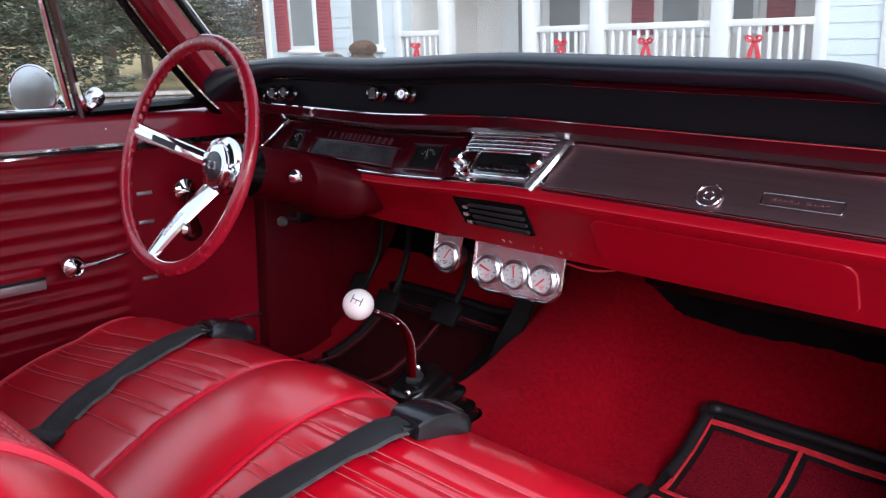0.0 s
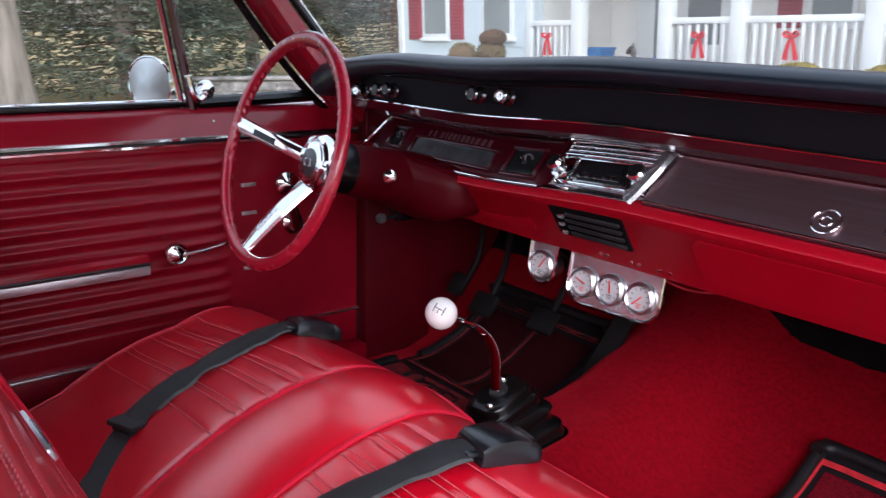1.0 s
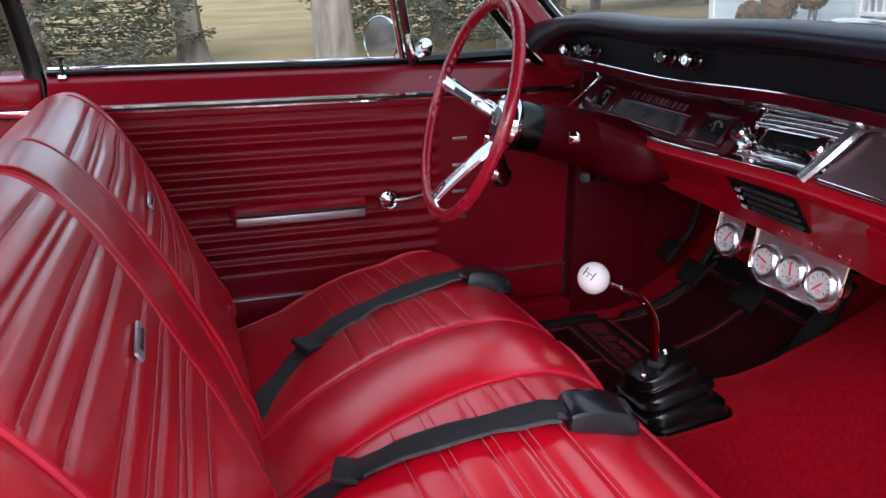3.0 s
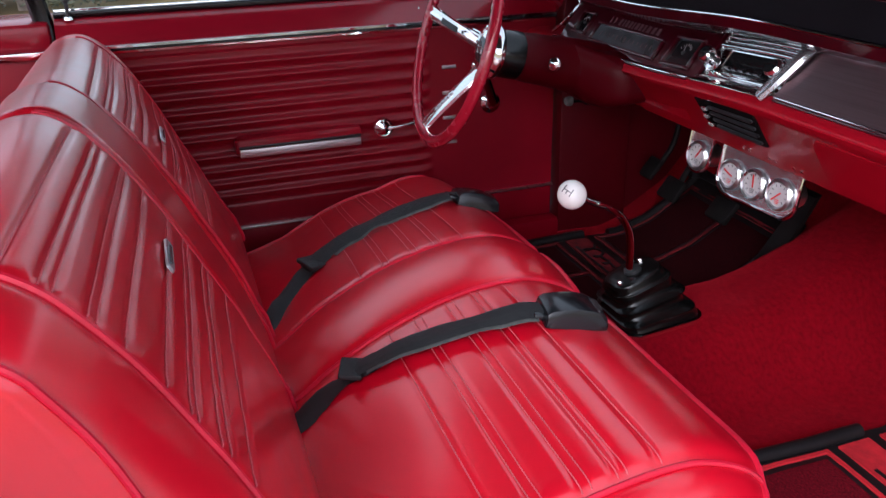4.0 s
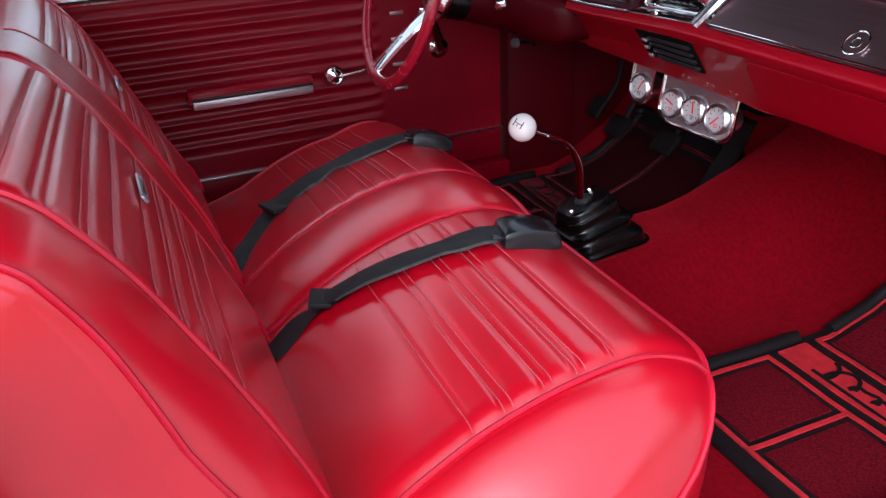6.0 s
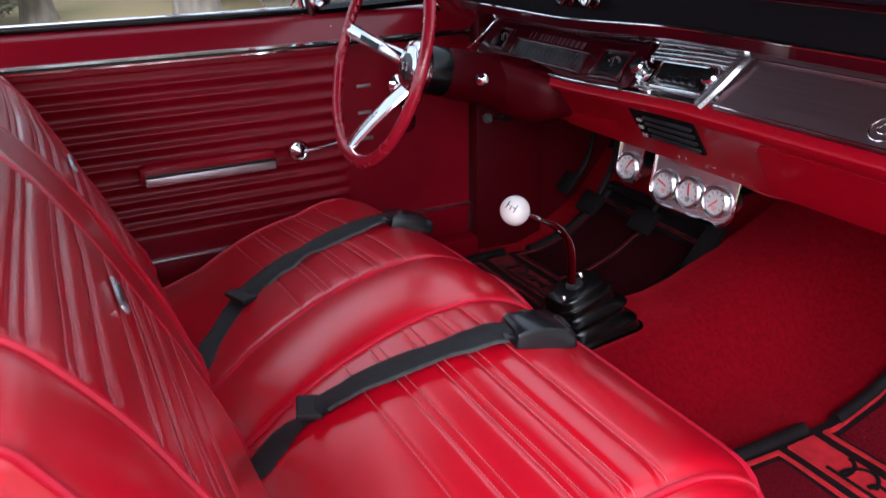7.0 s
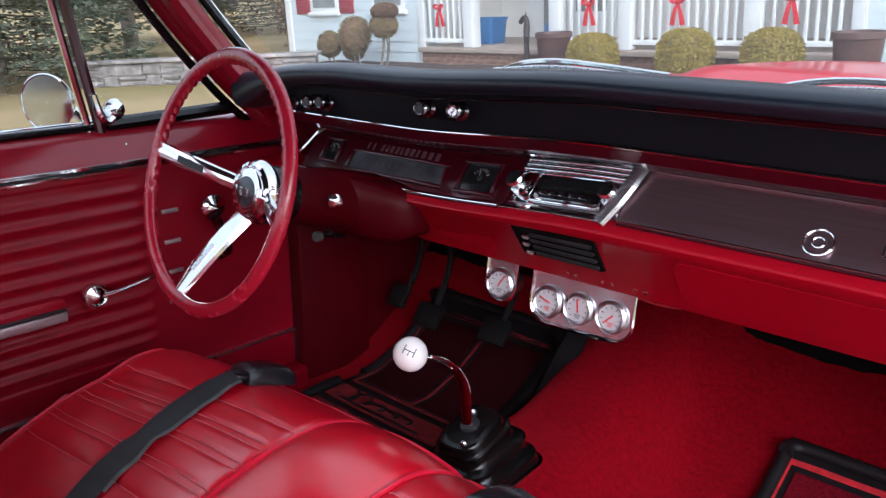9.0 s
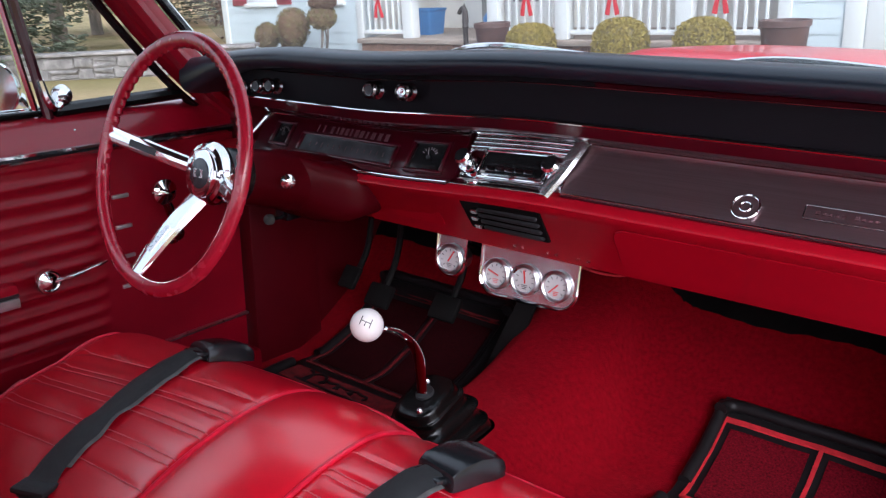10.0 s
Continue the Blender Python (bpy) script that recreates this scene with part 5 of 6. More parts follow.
# ---- floor mats ----
def mat(x0, x1, y0, y1, yb, side, label):
    th = thing("floor_mat", ((x0 + x1) / 2, (y0 + y1) / 2, 0.34), label, "floor mat", "floor mats")
    z_at = lambda x, y: floor_z(x, y) + 0.006
    # the driver's mat takes the shaded copies
    RED_, FIELD_ = (MAT_RED, MAT_FIELD) if side > 0 else (MAT_RED_SHADED, MAT_FIELD_SHADED)

    def lay(nm, a, c, d, e, lift, thick, mt, lab=""):
        return part(nm, sheet(lambda x, y: z_at(x, y) + lift, a, c, d, e, 8, 14, thick), mt, th, lab)
    lay("base", x0, x1, y0, y1, 0.004, 0.009, MAT_RUBBER, "black rubber base")
    for e0, e1 in ((y0, yb + 0.03), (yb + 0.10, y1)):
        o = 0.0 if e0 == y0 else 0.012
        for xa in (x0 + o, x1 - o):
            part("edge_roll", tube([(xa, e0 + (e1 - e0) * i / 10, z_at(xa, e0 + (e1 - e0) * i / 10) + 0.008) for i in range(11)], 0.013, 14), MAT_RUBBER, th, "raised black rubber edge")
    for sx, xa in ((1, x0 + 0.012), (-1, x1 - 0.012)):
        part("edge_corner", tube([(xa + sx * 0.03 * (1 - math.cos(q)), y1 - 0.03 + 0.03 * math.sin(q), z_at(xa, y1) + 0.008) for q in [math.pi / 2 * i / 6 for i in range(7)]], 0.013, 14), MAT_RUBBER, th)
    part("edge_roll", tube([(x0 + 0.012 + (x1 - x0 - 0.024) * i / 10, y1, z_at(x0 + (x1 - x0) * i / 10, y1) + 0.008) for i in range(11)], 0.013, 14), MAT_RUBBER, th, "raised black rubber edge")
    w = 0.0075
    a, c = x0 + 0.021, x1 - 0.021
    xm = (a + c) / 2
    for d, e in ((y0 + 0.03, yb - 0.055), (yb + 0.055, y1 - 0.026)):
        for q in ((a, c, e - w, e), (a, c, d, d + w), (a, a + w, d, e), (c - w, c, d, e), (xm - w / 2, xm + w / 2, d, e)):
            lay("stripe", *q, 0.0095, 0.004, RED_, "bright red stripe")
        for g, h in ((a + w, xm - w / 2), (xm + w / 2, c - w)):
            lay("field", g + 0.013, h - 0.013, d + w + 0.013, e - w - 0.013, 0.0085, 0.004, FIELD_, "dark red carpet field")
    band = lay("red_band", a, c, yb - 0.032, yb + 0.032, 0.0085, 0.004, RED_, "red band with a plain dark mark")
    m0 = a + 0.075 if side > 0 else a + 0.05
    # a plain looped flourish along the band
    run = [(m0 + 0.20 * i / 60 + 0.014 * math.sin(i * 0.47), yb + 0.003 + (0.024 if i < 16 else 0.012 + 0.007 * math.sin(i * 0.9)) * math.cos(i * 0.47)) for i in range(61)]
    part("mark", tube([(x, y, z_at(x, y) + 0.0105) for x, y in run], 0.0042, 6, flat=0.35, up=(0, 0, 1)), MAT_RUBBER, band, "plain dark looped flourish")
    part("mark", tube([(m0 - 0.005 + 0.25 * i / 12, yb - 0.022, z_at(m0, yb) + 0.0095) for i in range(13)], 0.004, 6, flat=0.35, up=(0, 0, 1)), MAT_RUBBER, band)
    return th


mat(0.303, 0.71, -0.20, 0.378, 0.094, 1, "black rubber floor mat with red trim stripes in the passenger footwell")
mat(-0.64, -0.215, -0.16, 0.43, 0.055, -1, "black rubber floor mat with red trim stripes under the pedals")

# ---- side mirror ----
sm = thing("side_mirror", (-0.93, -0.3, 0.98), "round chrome door mirror on a short stalk", "side mirror")
mc, mn = Vector((-0.917, -0.392, 1.030)), Vector((0.53, -0.848, 0.03)).normalized()
part("housing", lathe([(0.001, -0.040), (0.028, -0.036), (0.048, -0.018), (0.057, 0.0), (0.058, 0.006), (0.0555, 0.008), (0.0535, 0.004), (0.001, 0.004)], mc, mn, 36), CHROME, sm)
part("mirror_glass", lathe([(0.001, 0.0045), (0.0535, 0.0045), (0.0535, 0.0055), (0.001, 0.0055)], mc, mn, 36), MIRROR, sm, "round mirror glass")
part("stalk", tube(spline([mc - mn * 0.03, (-0.895, -0.345, 1.005), (-0.862, -0.335, 0.975)], 10), 0.012, 8), CHROME, sm)

# ---- hood, cowl and wipers ----
hood = thing("car_hood", (0, 1.2, 0.9), "glossy red hood with a raised centre", "car hood")


HOOD_Z = 1.034


def hood_z(x, y):
    u = (x - 0.06) / 0.25
    bulge = 0.052 * (1 / (1 + abs(u) ** 8)) * min(1.0, max(0.0, (y - 0.62) * 5))
    return HOOD_Z - 0.02 * (y - 0.6) - 0.018 * (y - 0.6) ** 2 - 0.07 * abs((x + 0.02) / 0.9) ** 3 + bulge


part("panel", sheet(hood_z, -0.88, 0.86, 0.60, 2.1, 70, 40, 0.02), RED_BODY, hood)
body = thing("car", (0, 0.6, 0), "glossy red two-door car body on black tyres", "car")
for sd in (-1, 1):
    part("fender", loft([[(sd * (0.90 + 0.02 * k), y, z0 - dz) for k, dz in ((0, 0.0), (1, 0.05), (1.5, 0.20), (0.5, 0.42), (-1, 0.44), (-1, 0.02))] for y, z0 in ((0.06, 1.00), (0.60, 1.02), (1.4, 1.0), (2.1, 0.93))]), RED_BODY, body, "red front fender")
    part("rear_quarter", loft([[(sd * (0.95 + 0.02 * k), y, z0 - dz) for k, dz in ((0, 0.0), (1, 0.06), (1.5, 0.22), (0.5, 0.46), (-0.5, 0.46), (-0.5, 0.0))] for y, z0 in ((-1.74 if sd < 0 else -2.22, 0.96), (-2.6, 0.98), (-3.2, 0.97), (-3.5, 0.90))]), RED_BODY, body, "red rear quarter")
    for y in (1.30, -2.35):
        w = part("wheel", lathe([(0.20, -0.10), (0.31, -0.10), (0.335, -0.07), (0.335, 0.07), (0.31, 0.10), (0.20, 0.10)], (sd * 0.84, y, 0.336), (1, 0, 0), 32), BLACK_RUBBER, body, "black tyre")
        part("rim", lathe([(0.01, sd * 0.05), (0.10, sd * 0.06), (0.19, sd * 0.04), (0.205, sd * 0.09), (0.205, -sd * 0.09), (0.01, -sd * 0.09)], (sd * 0.84, y, 0.336), (1, 0, 0), 28), STEEL, w)
part("deck_lid", loft([[(x, y, z - 0.05 * abs(x / 0.9) ** 3) for x in [-0.90 + 0.15 * i for i in range(13)]] + [(x, y, z - 0.09) for x in [0.90 - 0.15 * i for i in range(13)]] for y, z in ((-2.31, 0.99), (-2.8, 1.0), (-3.3, 0.97), (-3.5, 0.92))]), RED_BODY, body, "red trunk lid")
part("tail_panel", box(-0.94, 0.94, -3.54, -3.5, 0.45, 0.90, 0.015), RED_BODY, body)
part("nose_panel", box(-0.90, 0.90, 2.10, 2.16, 0.45, 0.93, 0.02), BLACK_MATTE, body, "dark grille")
part("bumper", box(-0.95, 0.95, 2.17, 2.27, 0.42, 0.58, 0.04), CHROME, body, "chrome front bumper")
part("bumper", box(-0.95, 0.95, -3.66, -3.55, 0.44, 0.60, 0.04), CHROME, body, "chrome rear bumper")
cowl = thing("cowl", (0, 0.45, 1.0), "dark louvred cowl below the windshield", "car cowl")
part("base", sheet(lambda x, y: 1.030 - 0.05 * abs(x / 0.8) ** 3, -0.80, 0.78, 0.32, 0.595, 30, 4, 0.02), BLACK_RUBBER, cowl)
for k in range(6):
    part("louvre", sheet(lambda x, y: 1.040 - 0.05 * abs(x / 0.8) ** 3, -0.72, 0.70, 0.39 + 0.035 * k, 0.402 + 0.035 * k, 24, 1, 0.006), STEEL, cowl)
for x0, x1 in ((-0.53, -0.03), (0.10, 0.58)):
    wp = thing("wiper", (x0, 0.5, 1.03), "chrome windshield wiper resting on the cowl", "wiper", "wipers")
    part("arm", tube(spline([(x0, 0.50, 1.050), (x0 + 0.12, 0.46, 1.085), (x0 + 0.22, 0.45, 1.097), (x0 + 0.33, 0.45, 1.094), (x1, 0.45, 1.083)], 16), 0.006, 6), CHROME, wp)
    part("blade", tube(spline([(x0 + 0.06, 0.44, 1.070), (x0 + 0.26, 0.43, 1.086), (x1 + 0.04, 0.42, 1.076)], 14), 0.005, 6), STEEL, wp)
    part("pivot", lathe([(0.002, 0), (0.022, 0), (0.018, 0.022), (0.002, 0.028)], (x0, 0.50, 1.030), (0, 0, 1), 16), CHROME, wp)

HY_BED = 8.20
# ---- ground ----
GRASS = material("winter_lawn", (0.24, 0.20, 0.085), 0.95, scale=0.35, color2=(0.42, 0.30, 0.17), bump=0.6, bscale=40, spec=0.1)
ASPHALT = material("asphalt_drive", (0.10, 0.10, 0.10), 0.9, var=0.2, scale=3, bump=0.4, bscale=120)
BOUNCE_DRIVE = material("pale_bounce_drive", (0.40, 0.385, 0.365), 0.9, var=0.03, scale=0.8, bump=0.4, bscale=90)
SIDING = material("pale_blue_siding", (0.62, 0.68, 0.70), 0.55, var=0.04, scale=2)
SIDING2 = material("beige_porch_siding", (0.78, 0.75, 0.70), 0.6, var=0.04, scale=2)
WHITE = material("white_paint", (0.80, 0.80, 0.79), 0.5, var=0.03, scale=3)
SHUTTER = material("red_shutter", (0.34, 0.05, 0.06), 0.55, var=0.06, scale=4)
WINDOW = material("window_pane", (0.27, 0.28, 0.27), 0.10, var=0.08, scale=2)
BLIND = material("pale_green_blind", (0.38, 0.58, 0.51), 0.3, var=0.06, scale=3)
BRICK = material("brick", (0.34, 0.19, 0.13), 0.85, var=0.2, scale=12, bump=0.4, bscale=60)
DECK = material("porch_floor", (0.42, 0.33, 0.27), 0.7, var=0.1, scale=3)
STONE = material("grey_stone", (0.36, 0.32, 0.30), 0.9, var=0.25, scale=4, bump=0.5, bscale=30)
BARK = material("grey_bark", (0.30, 0.25, 0.21), 0.95, var=0.25, scale=6, bump=0.9, bscale=25, stretch=(1, 1, 0.25))
FAR_BARK = material("pale_far_twigs", (0.34, 0.30, 0.27), 0.95, var=0.25, scale=0.5)
NEEDLE = material("spruce_needles", (0.060, 0.078, 0.055), 0.8, var=0.3, scale=1.5, color2=(0.19, 0.20, 0.14), spec=0.2)
NEEDLE_DRY = material("brown_inner_twigs", (0.17, 0.135, 0.105), 0.9, var=0.3, scale=2, spec=0.1)
GOLD_LEAF = material("gold_green_foliage", (0.30, 0.23, 0.045), 0.7, scale=6, color2=(0.42, 0.31, 0.08), spec=0.2)
OLIVE_LEAF = material("olive_brown_foliage", (0.17, 0.125, 0.055), 0.8, scale=5, color2=(0.24, 0.19, 0.09), spec=0.2)
BROWN_LEAF = material("brown_foliage", (0.15, 0.09, 0.055), 0.8, scale=5, color2=(0.22, 0.13, 0.08), spec=0.2)
POT = material("brown_pot", (0.12, 0.06, 0.05), 0.5, var=0.1, scale=6)
BLUE = material("blue_plastic", (0.05, 0.18, 0.42), 0.4, var=0.06, scale=4)
BOW = material("red_ribbon", (0.65, 0.02, 0.03), 0.5, var=0.08, scale=10)
IRON = material("dark_iron", (0.05, 0.035, 0.03), 0.5, var=0.2, scale=10)
WHITE_CAR = material("white_car_paint", (0.80, 0.81, 0.82), 0.3, var=0.03)

def rise(x):
    u = max(0.0, min(1.0, (-x - 22) / 60))
    return 1.05 * u * u * (3 - 2 * u)


b = bmesh.new()
gx = [-600, -250, -120, -80, -60, -45] + [-34 + 2 * i for i in range(24)] + [20, 40, 120, 300, 600]
gv = [[b.verts.new((x, y, 0.0 if abs(x) < 10 and abs(y) < 10 else 0.12 * noise.noise((x * 0.07, y * 0.07, 0)) + rise(x))) for y in gx] for x in gx]
for i in range(len(gx) - 1):
    for j in range(len(gx) - 1):
        b.faces.new((gv[i][j], gv[i + 1][j], gv[i + 1][j + 1], gv[i][j + 1]))
solid("ground", b, GRASS, (0, 0, 0), "yellowed winter lawn with fallen leaves", "lawn", kind="structure", level=True)
# the driveway is unseen; its pale tone lifts light onto dash and carpet
solid("driveway", sheet(lambda x, y: 0.012, -2.4, 4.5, -12, 6.3, 2, 2, 0.03), BOUNCE_DRIVE, (0, 0, 0), "unseen pale driveway that bounces light up into the car", "driveway", kind="structure", level=True)
solid("road", sheet(lambda x, y: 1.20, -104, -97, -80, 90, 2, 30, 0.03), ASPHALT, (-100, 0, 1.1), "far grey street beyond the lawn", "street", kind="structure", level=True)

MULCH = material("dark_mulch", (0.10, 0.065, 0.05), 0.95, var=0.3, scale=14, bump=1.0, bscale=60)
solid("mulch_bed", sheet(lambda x, y: 0.015 + 0.11 * min(1.0, (y - 6.6) / 0.9) + 0.02 * noise.noise((x * 3, y * 3, 0)), -10.3, -1.3, 6.6, HY_BED, 60, 12, 0.06), MULCH, (-6, 7.4, 0), "dark brown mulch bed along the porch", "flower bed", kind="structure", level=True)

# ---- house ----
HY = 8.35
house = thing("house", (-5, HY, 0), "pale blue clapboard house with white porch and red shutters", "house", level=True)


def shared(name, me, parent, at, label="", smooth=True):
    ob = new(name, me)
    ob.parent = parent
    ob.location = Vector(at) - BASE[parent]
    BASE[ob] = Vector(at)
    return tagged(ob, label)


def board_mesh(w, h=0.165):
    b = loft([[(x, 0.012, 0.0), (x, -0.014, 0.0), (x, -0.004, h), (x, 0.012, h)] for x in (0.0, w)])
    return mesh_of("board", b, SIDING, Vector((0, 0, 0)), 30)


def clad(x0, x1, y, z0, z1, mat_, parent, nm):
    wall = part(nm, box(x0, x1, y + 0.012, y + 0.25, 0.0, z1), mat_, parent, "lapped clapboard wall")
    me = board_mesh(x1 - x0)
    me.materials[0] = mat_
    z = z0
    while z < z1 - 0.1:
        shared("board", me, wall, (x0, y, z))
        z += 0.165
    return wall


clad(-11.73, -8.32, HY, 0.10, 4.4, SIDING, house, "wall")
clad(-2.0, 4.5, HY, 0.10, 4.4, SIDING, house, "wall")
clad(-8.30, -2.02, HY + 1.85, 0.36, 2.7, SIDING2, house, "porch_wall")
part("side_wall", box(-11.72, -11.5, HY + 0.26, HY + 8, 0, 4.4), SIDING, house)
part("side_wall", box(-8.5, -8.31, HY + 0.26, HY + 1.85, 0, 4.4), SIDING2, house)
part("side_wall", box(-2.01, -1.8, HY + 0.26, HY + 1.85, 0, 4.4), SIDING2, house)
part("porch_floor", box(-8.3, -2.03, HY - 0.20, HY + 1.85, 0.29, 0.36, 0.01), DECK, house, "tan porch floor")
bw = part("porch_base", box(-8.28, -2.04, HY - 0.12, HY + 1.8, 0, 0.285), BRICK, house, "brick porch base")
bme = mesh_of("brick", box(0, 0.20, -0.012, 0.01, 0, 0.062, 0.004), BRICK, Vector((0, 0, 0)), 30)
for r in range(4):
    for k in range(29):
        x = -8.28 + 0.212 * k + (0.106 if r % 2 else 0)
        if x + 0.2 < -2.04:
            shared("brick", bme, bw, (x, HY - 0.12, 0.006 + 0.07 * r))
part("roof", loft([[(x, HY - 0.5, 4.4), (x, HY + 4, 7.0), (x, HY + 8.5, 4.4)] for x in (-12.1, 5.0)]), SHUTTER, house, "pitched roof")
part("porch_roof", box(-8.4, -1.95, HY - 0.35, HY + 1.84, 2.72, 2.95, 0.02), WHITE, house, "white porch roof")
for x0, x1 in ((-11.76, -11.62), (-8.44, -8.30), (-2.12, -1.98), (-1.45, -1.25)):
    part("corner_board", box(x0, x1, HY - 0.035, HY + 0.02, 0.05, 4.4, 0.005), WHITE, house, "white corner board")
part("garage_door", box(-1.24, 1.8, HY - 0.03, HY + 0.02, 0.05, 2.3, 0.01), WHITE, house, "white garage door")
# posts, rails and balusters
POSTS = [(-7.45, -7.26), (-5.92, -5.74), (-4.86, -4.68), (-3.25, -3.05)]
for x0, x1 in POSTS:
    part("porch_post", box(x0, x1, HY - 0.10, HY + 0.08, 0.36, 2.72, 0.012), WHITE, house, "white porch post")
balm = mesh_of("baluster", box(-0.018, 0.018, -0.018, 0.018, 0.0, 0.63, 0.004), WHITE, Vector((0, 0, 0)), 30)
for x0, x1 in ((-8.3, -7.45), (-5.74, -4.86), (-4.68, -3.25), (-3.05, -2.12)):
    rl = part("railing", box(x0, x1, HY - 0.05, HY + 0.03, 1.08, 1.16, 0.01), WHITE, house, "white porch railing")
    part("bottom_rail", box(x0, x1, HY - 0.04, HY + 0.02, 0.42, 0.48, 0.006), WHITE, rl)
    n = round((x1 - x0) / 0.118)
    for k in range(1, n):
        shared("baluster", balm, rl, (x0 + (x1 - x0) * k / n, HY - 0.01, 0.465))


def window(x0, x1, y, z0, z1, parent, panes=2):
    f = part("window", box(x0, x1, y - 0.03, y + 0.03, z0, z1, 0.006), WHITE, parent, "white framed sash window")
    for q in range(panes):
        a = x0 + 0.07 + (x1 - x0 - 0.07) * q / panes
        c = x0 + (x1 - x0 - 0.07) * (q + 1) / panes
        zb = z0 + (z1 - z0) * 0.62
        for d, e, mt in ((z0 + 0.08, zb - 0.03, WINDOW), (zb + 0.03, z1 - 0.08, BLIND)):
            part("pane", box(a, c, y - 0.036, y - 0.028, d, e), mt, f)
    part("sill", box(x0 - 0.05, x1 + 0.05, y - 0.07, y + 0.02, z0 - 0.05, z0 + 0.01, 0.006), WHITE, f)


def shutter(x0, x1, y, z0, z1, parent):
    s = part("shutter", box(x0, x1, y - 0.03, y + 0.02, z0, z1, 0.004), SHUTTER, parent, "red louvred shutter")
    me = mesh_of("slat", box(0.04, x1 - x0 - 0.04, -0.012, 0.0, 0, 0.045, 0.003), SHUTTER, Vector((0, 0, 0)), 30)
    z = z0 + 0.06
    while z < z1 - 0.1:
        shared("slat", me, s, (x0, y - 0.03, z))
        z += 0.06


window(-11.03, -10.31, HY, 0.90, 2.55, house, 1)
shutter(-11.44, -11.07, HY, 0.88, 2.57, house)
shutter(-10.27, -9.92, HY, 0.88, 2.57, house)
window(-9.46, -8.72, HY, 0.90, 2.55, house, 1)
window(-4.90, -4.22, HY + 1.85, 1.0, 2.45, house, 1)
window(-4.10, -3.45, HY + 1.85, 1.0, 2.45, house, 1)
shutter(-5.33, -4.98, HY + 1.85, 0.98, 2.47, house)
shutter(-3.34, -2.98, HY + 1.85, 0.98, 2.47, house)
fd = part("front_door", box(-6.95, -6.05, HY + 1.82, HY + 1.87, 0.36, 2.45, 0.01), WHITE, house, "white glazed front door")
part("glass", box(-6.78, -6.22, HY + 1.812, HY + 1.818, 0.75, 2.3), WINDOW, fd)
sd = part("door_trim", box(-7.75, -7.15, HY + 1.80, HY + 1.87, 0.36, 2.5, 0.01), WHITE, house)
part("door_gap", box(-7.38, -7.24, HY + 1.79, HY + 1.80, 0.40, 2.4), WINDOW, sd)


# ---- things by the porch ----
def bow(x, y, z, s):
    th = thing("ribbon_bow", (x, y, z), "red ribbon bow tied to the porch railing", "bow", "bows on the railing", level=True)
    for d in (-1, 1):
        part("loop", tube(spline([(x, y, z), (x + d * 0.06 * s, y - 0.03, z + 0.055 * s), (x + d * 0.10 * s, y - 0.03, z + 0.02 * s), (x + d * 0.05 * s, y - 0.02, z - 0.01 * s), (x, y, z)], 14), 0.024 * s, 6, flat=0.6), BOW, th)
        part("tail", tube(spline([(x, y, z), (x + d * 0.04 * s, y - 0.02, z - 0.12 * s), (x + d * 0.075 * s, y - 0.01, z - 0.30 * s)], 10), lambda u: (0.02 + 0.02 * u) * s, 6, flat=0.3, up=(0, 1, 0)), BOW, th)
    part("knot", lathe([(0.005, -0.03 * s), (0.028 * s, -0.01 * s), (0.028 * s, 0.01 * s), (0.005, 0.03 * s)], (x, y - 0.02, z), (0, 1, 0), 12), BOW, th)


for x in (-7.90, -5.28, -4.05, -2.72):
    bow(x, HY - 0.09, 0.93, 0.9)


def boxy(d):
    """Swells a sphere towards a rounded block."""
    return (abs(d.x) ** 2.7 + abs(d.y) ** 2.7 + abs(d.z) ** 2.7) ** (-1 / 2.7)


def clump(rng, centre, radii, count, size, bm, shell=0.75, block=False):
    """Many small leaves through the outer part of an ellipsoid."""
    for _ in range(count):
        d = Vector((rng.gauss(0, 1), rng.gauss(0, 1), rng.gauss(0, 1))).normalized()
        r = (shell + (1.04 - shell) * rng.random()) * (boxy(d) if block else 1.0)
        c = Vector(centre) + Vector((d.x * radii[0] * r, d.y * radii[1] * r, d.z * radii[2] * r))
        s = size * rng.uniform(0.6, 1.35)
        t = (d + Vector((rng.gauss(0, 0.7), rng.gauss(0, 0.7), rng.gauss(0, 0.7)))).normalized()
        q = t.orthogonal().normalized()
        w = t.cross(q)
        a = rng.random() * 6.28
        p, o = q * math.cos(a) + w * math.sin(a), w * math.cos(a) - q * math.sin(a)
        vs = [bm.verts.new(c + v) for v in (-p * s, o * s * 0.45 + t * s * 0.2, p * s, -o * s * 0.45 + t * s * 0.2)]
        bm.faces.new(vs)


def ball(centre, radii, bm, seed, block=False):
    made = bmesh.ops.create_icosphere(bm, subdivisions=3, radius=1.0)
    for v in made["verts"]:
        k = (1 + 0.10 * noise.noise(v.co * 2.5 + Vector((seed, 0, 0)))) * (boxy(v.co) if block else 1.0)
        v.co = Vector(centre) + Vector((v.co.x * radii[0], v.co.y * radii[1], v.co.z * radii[2])) * k


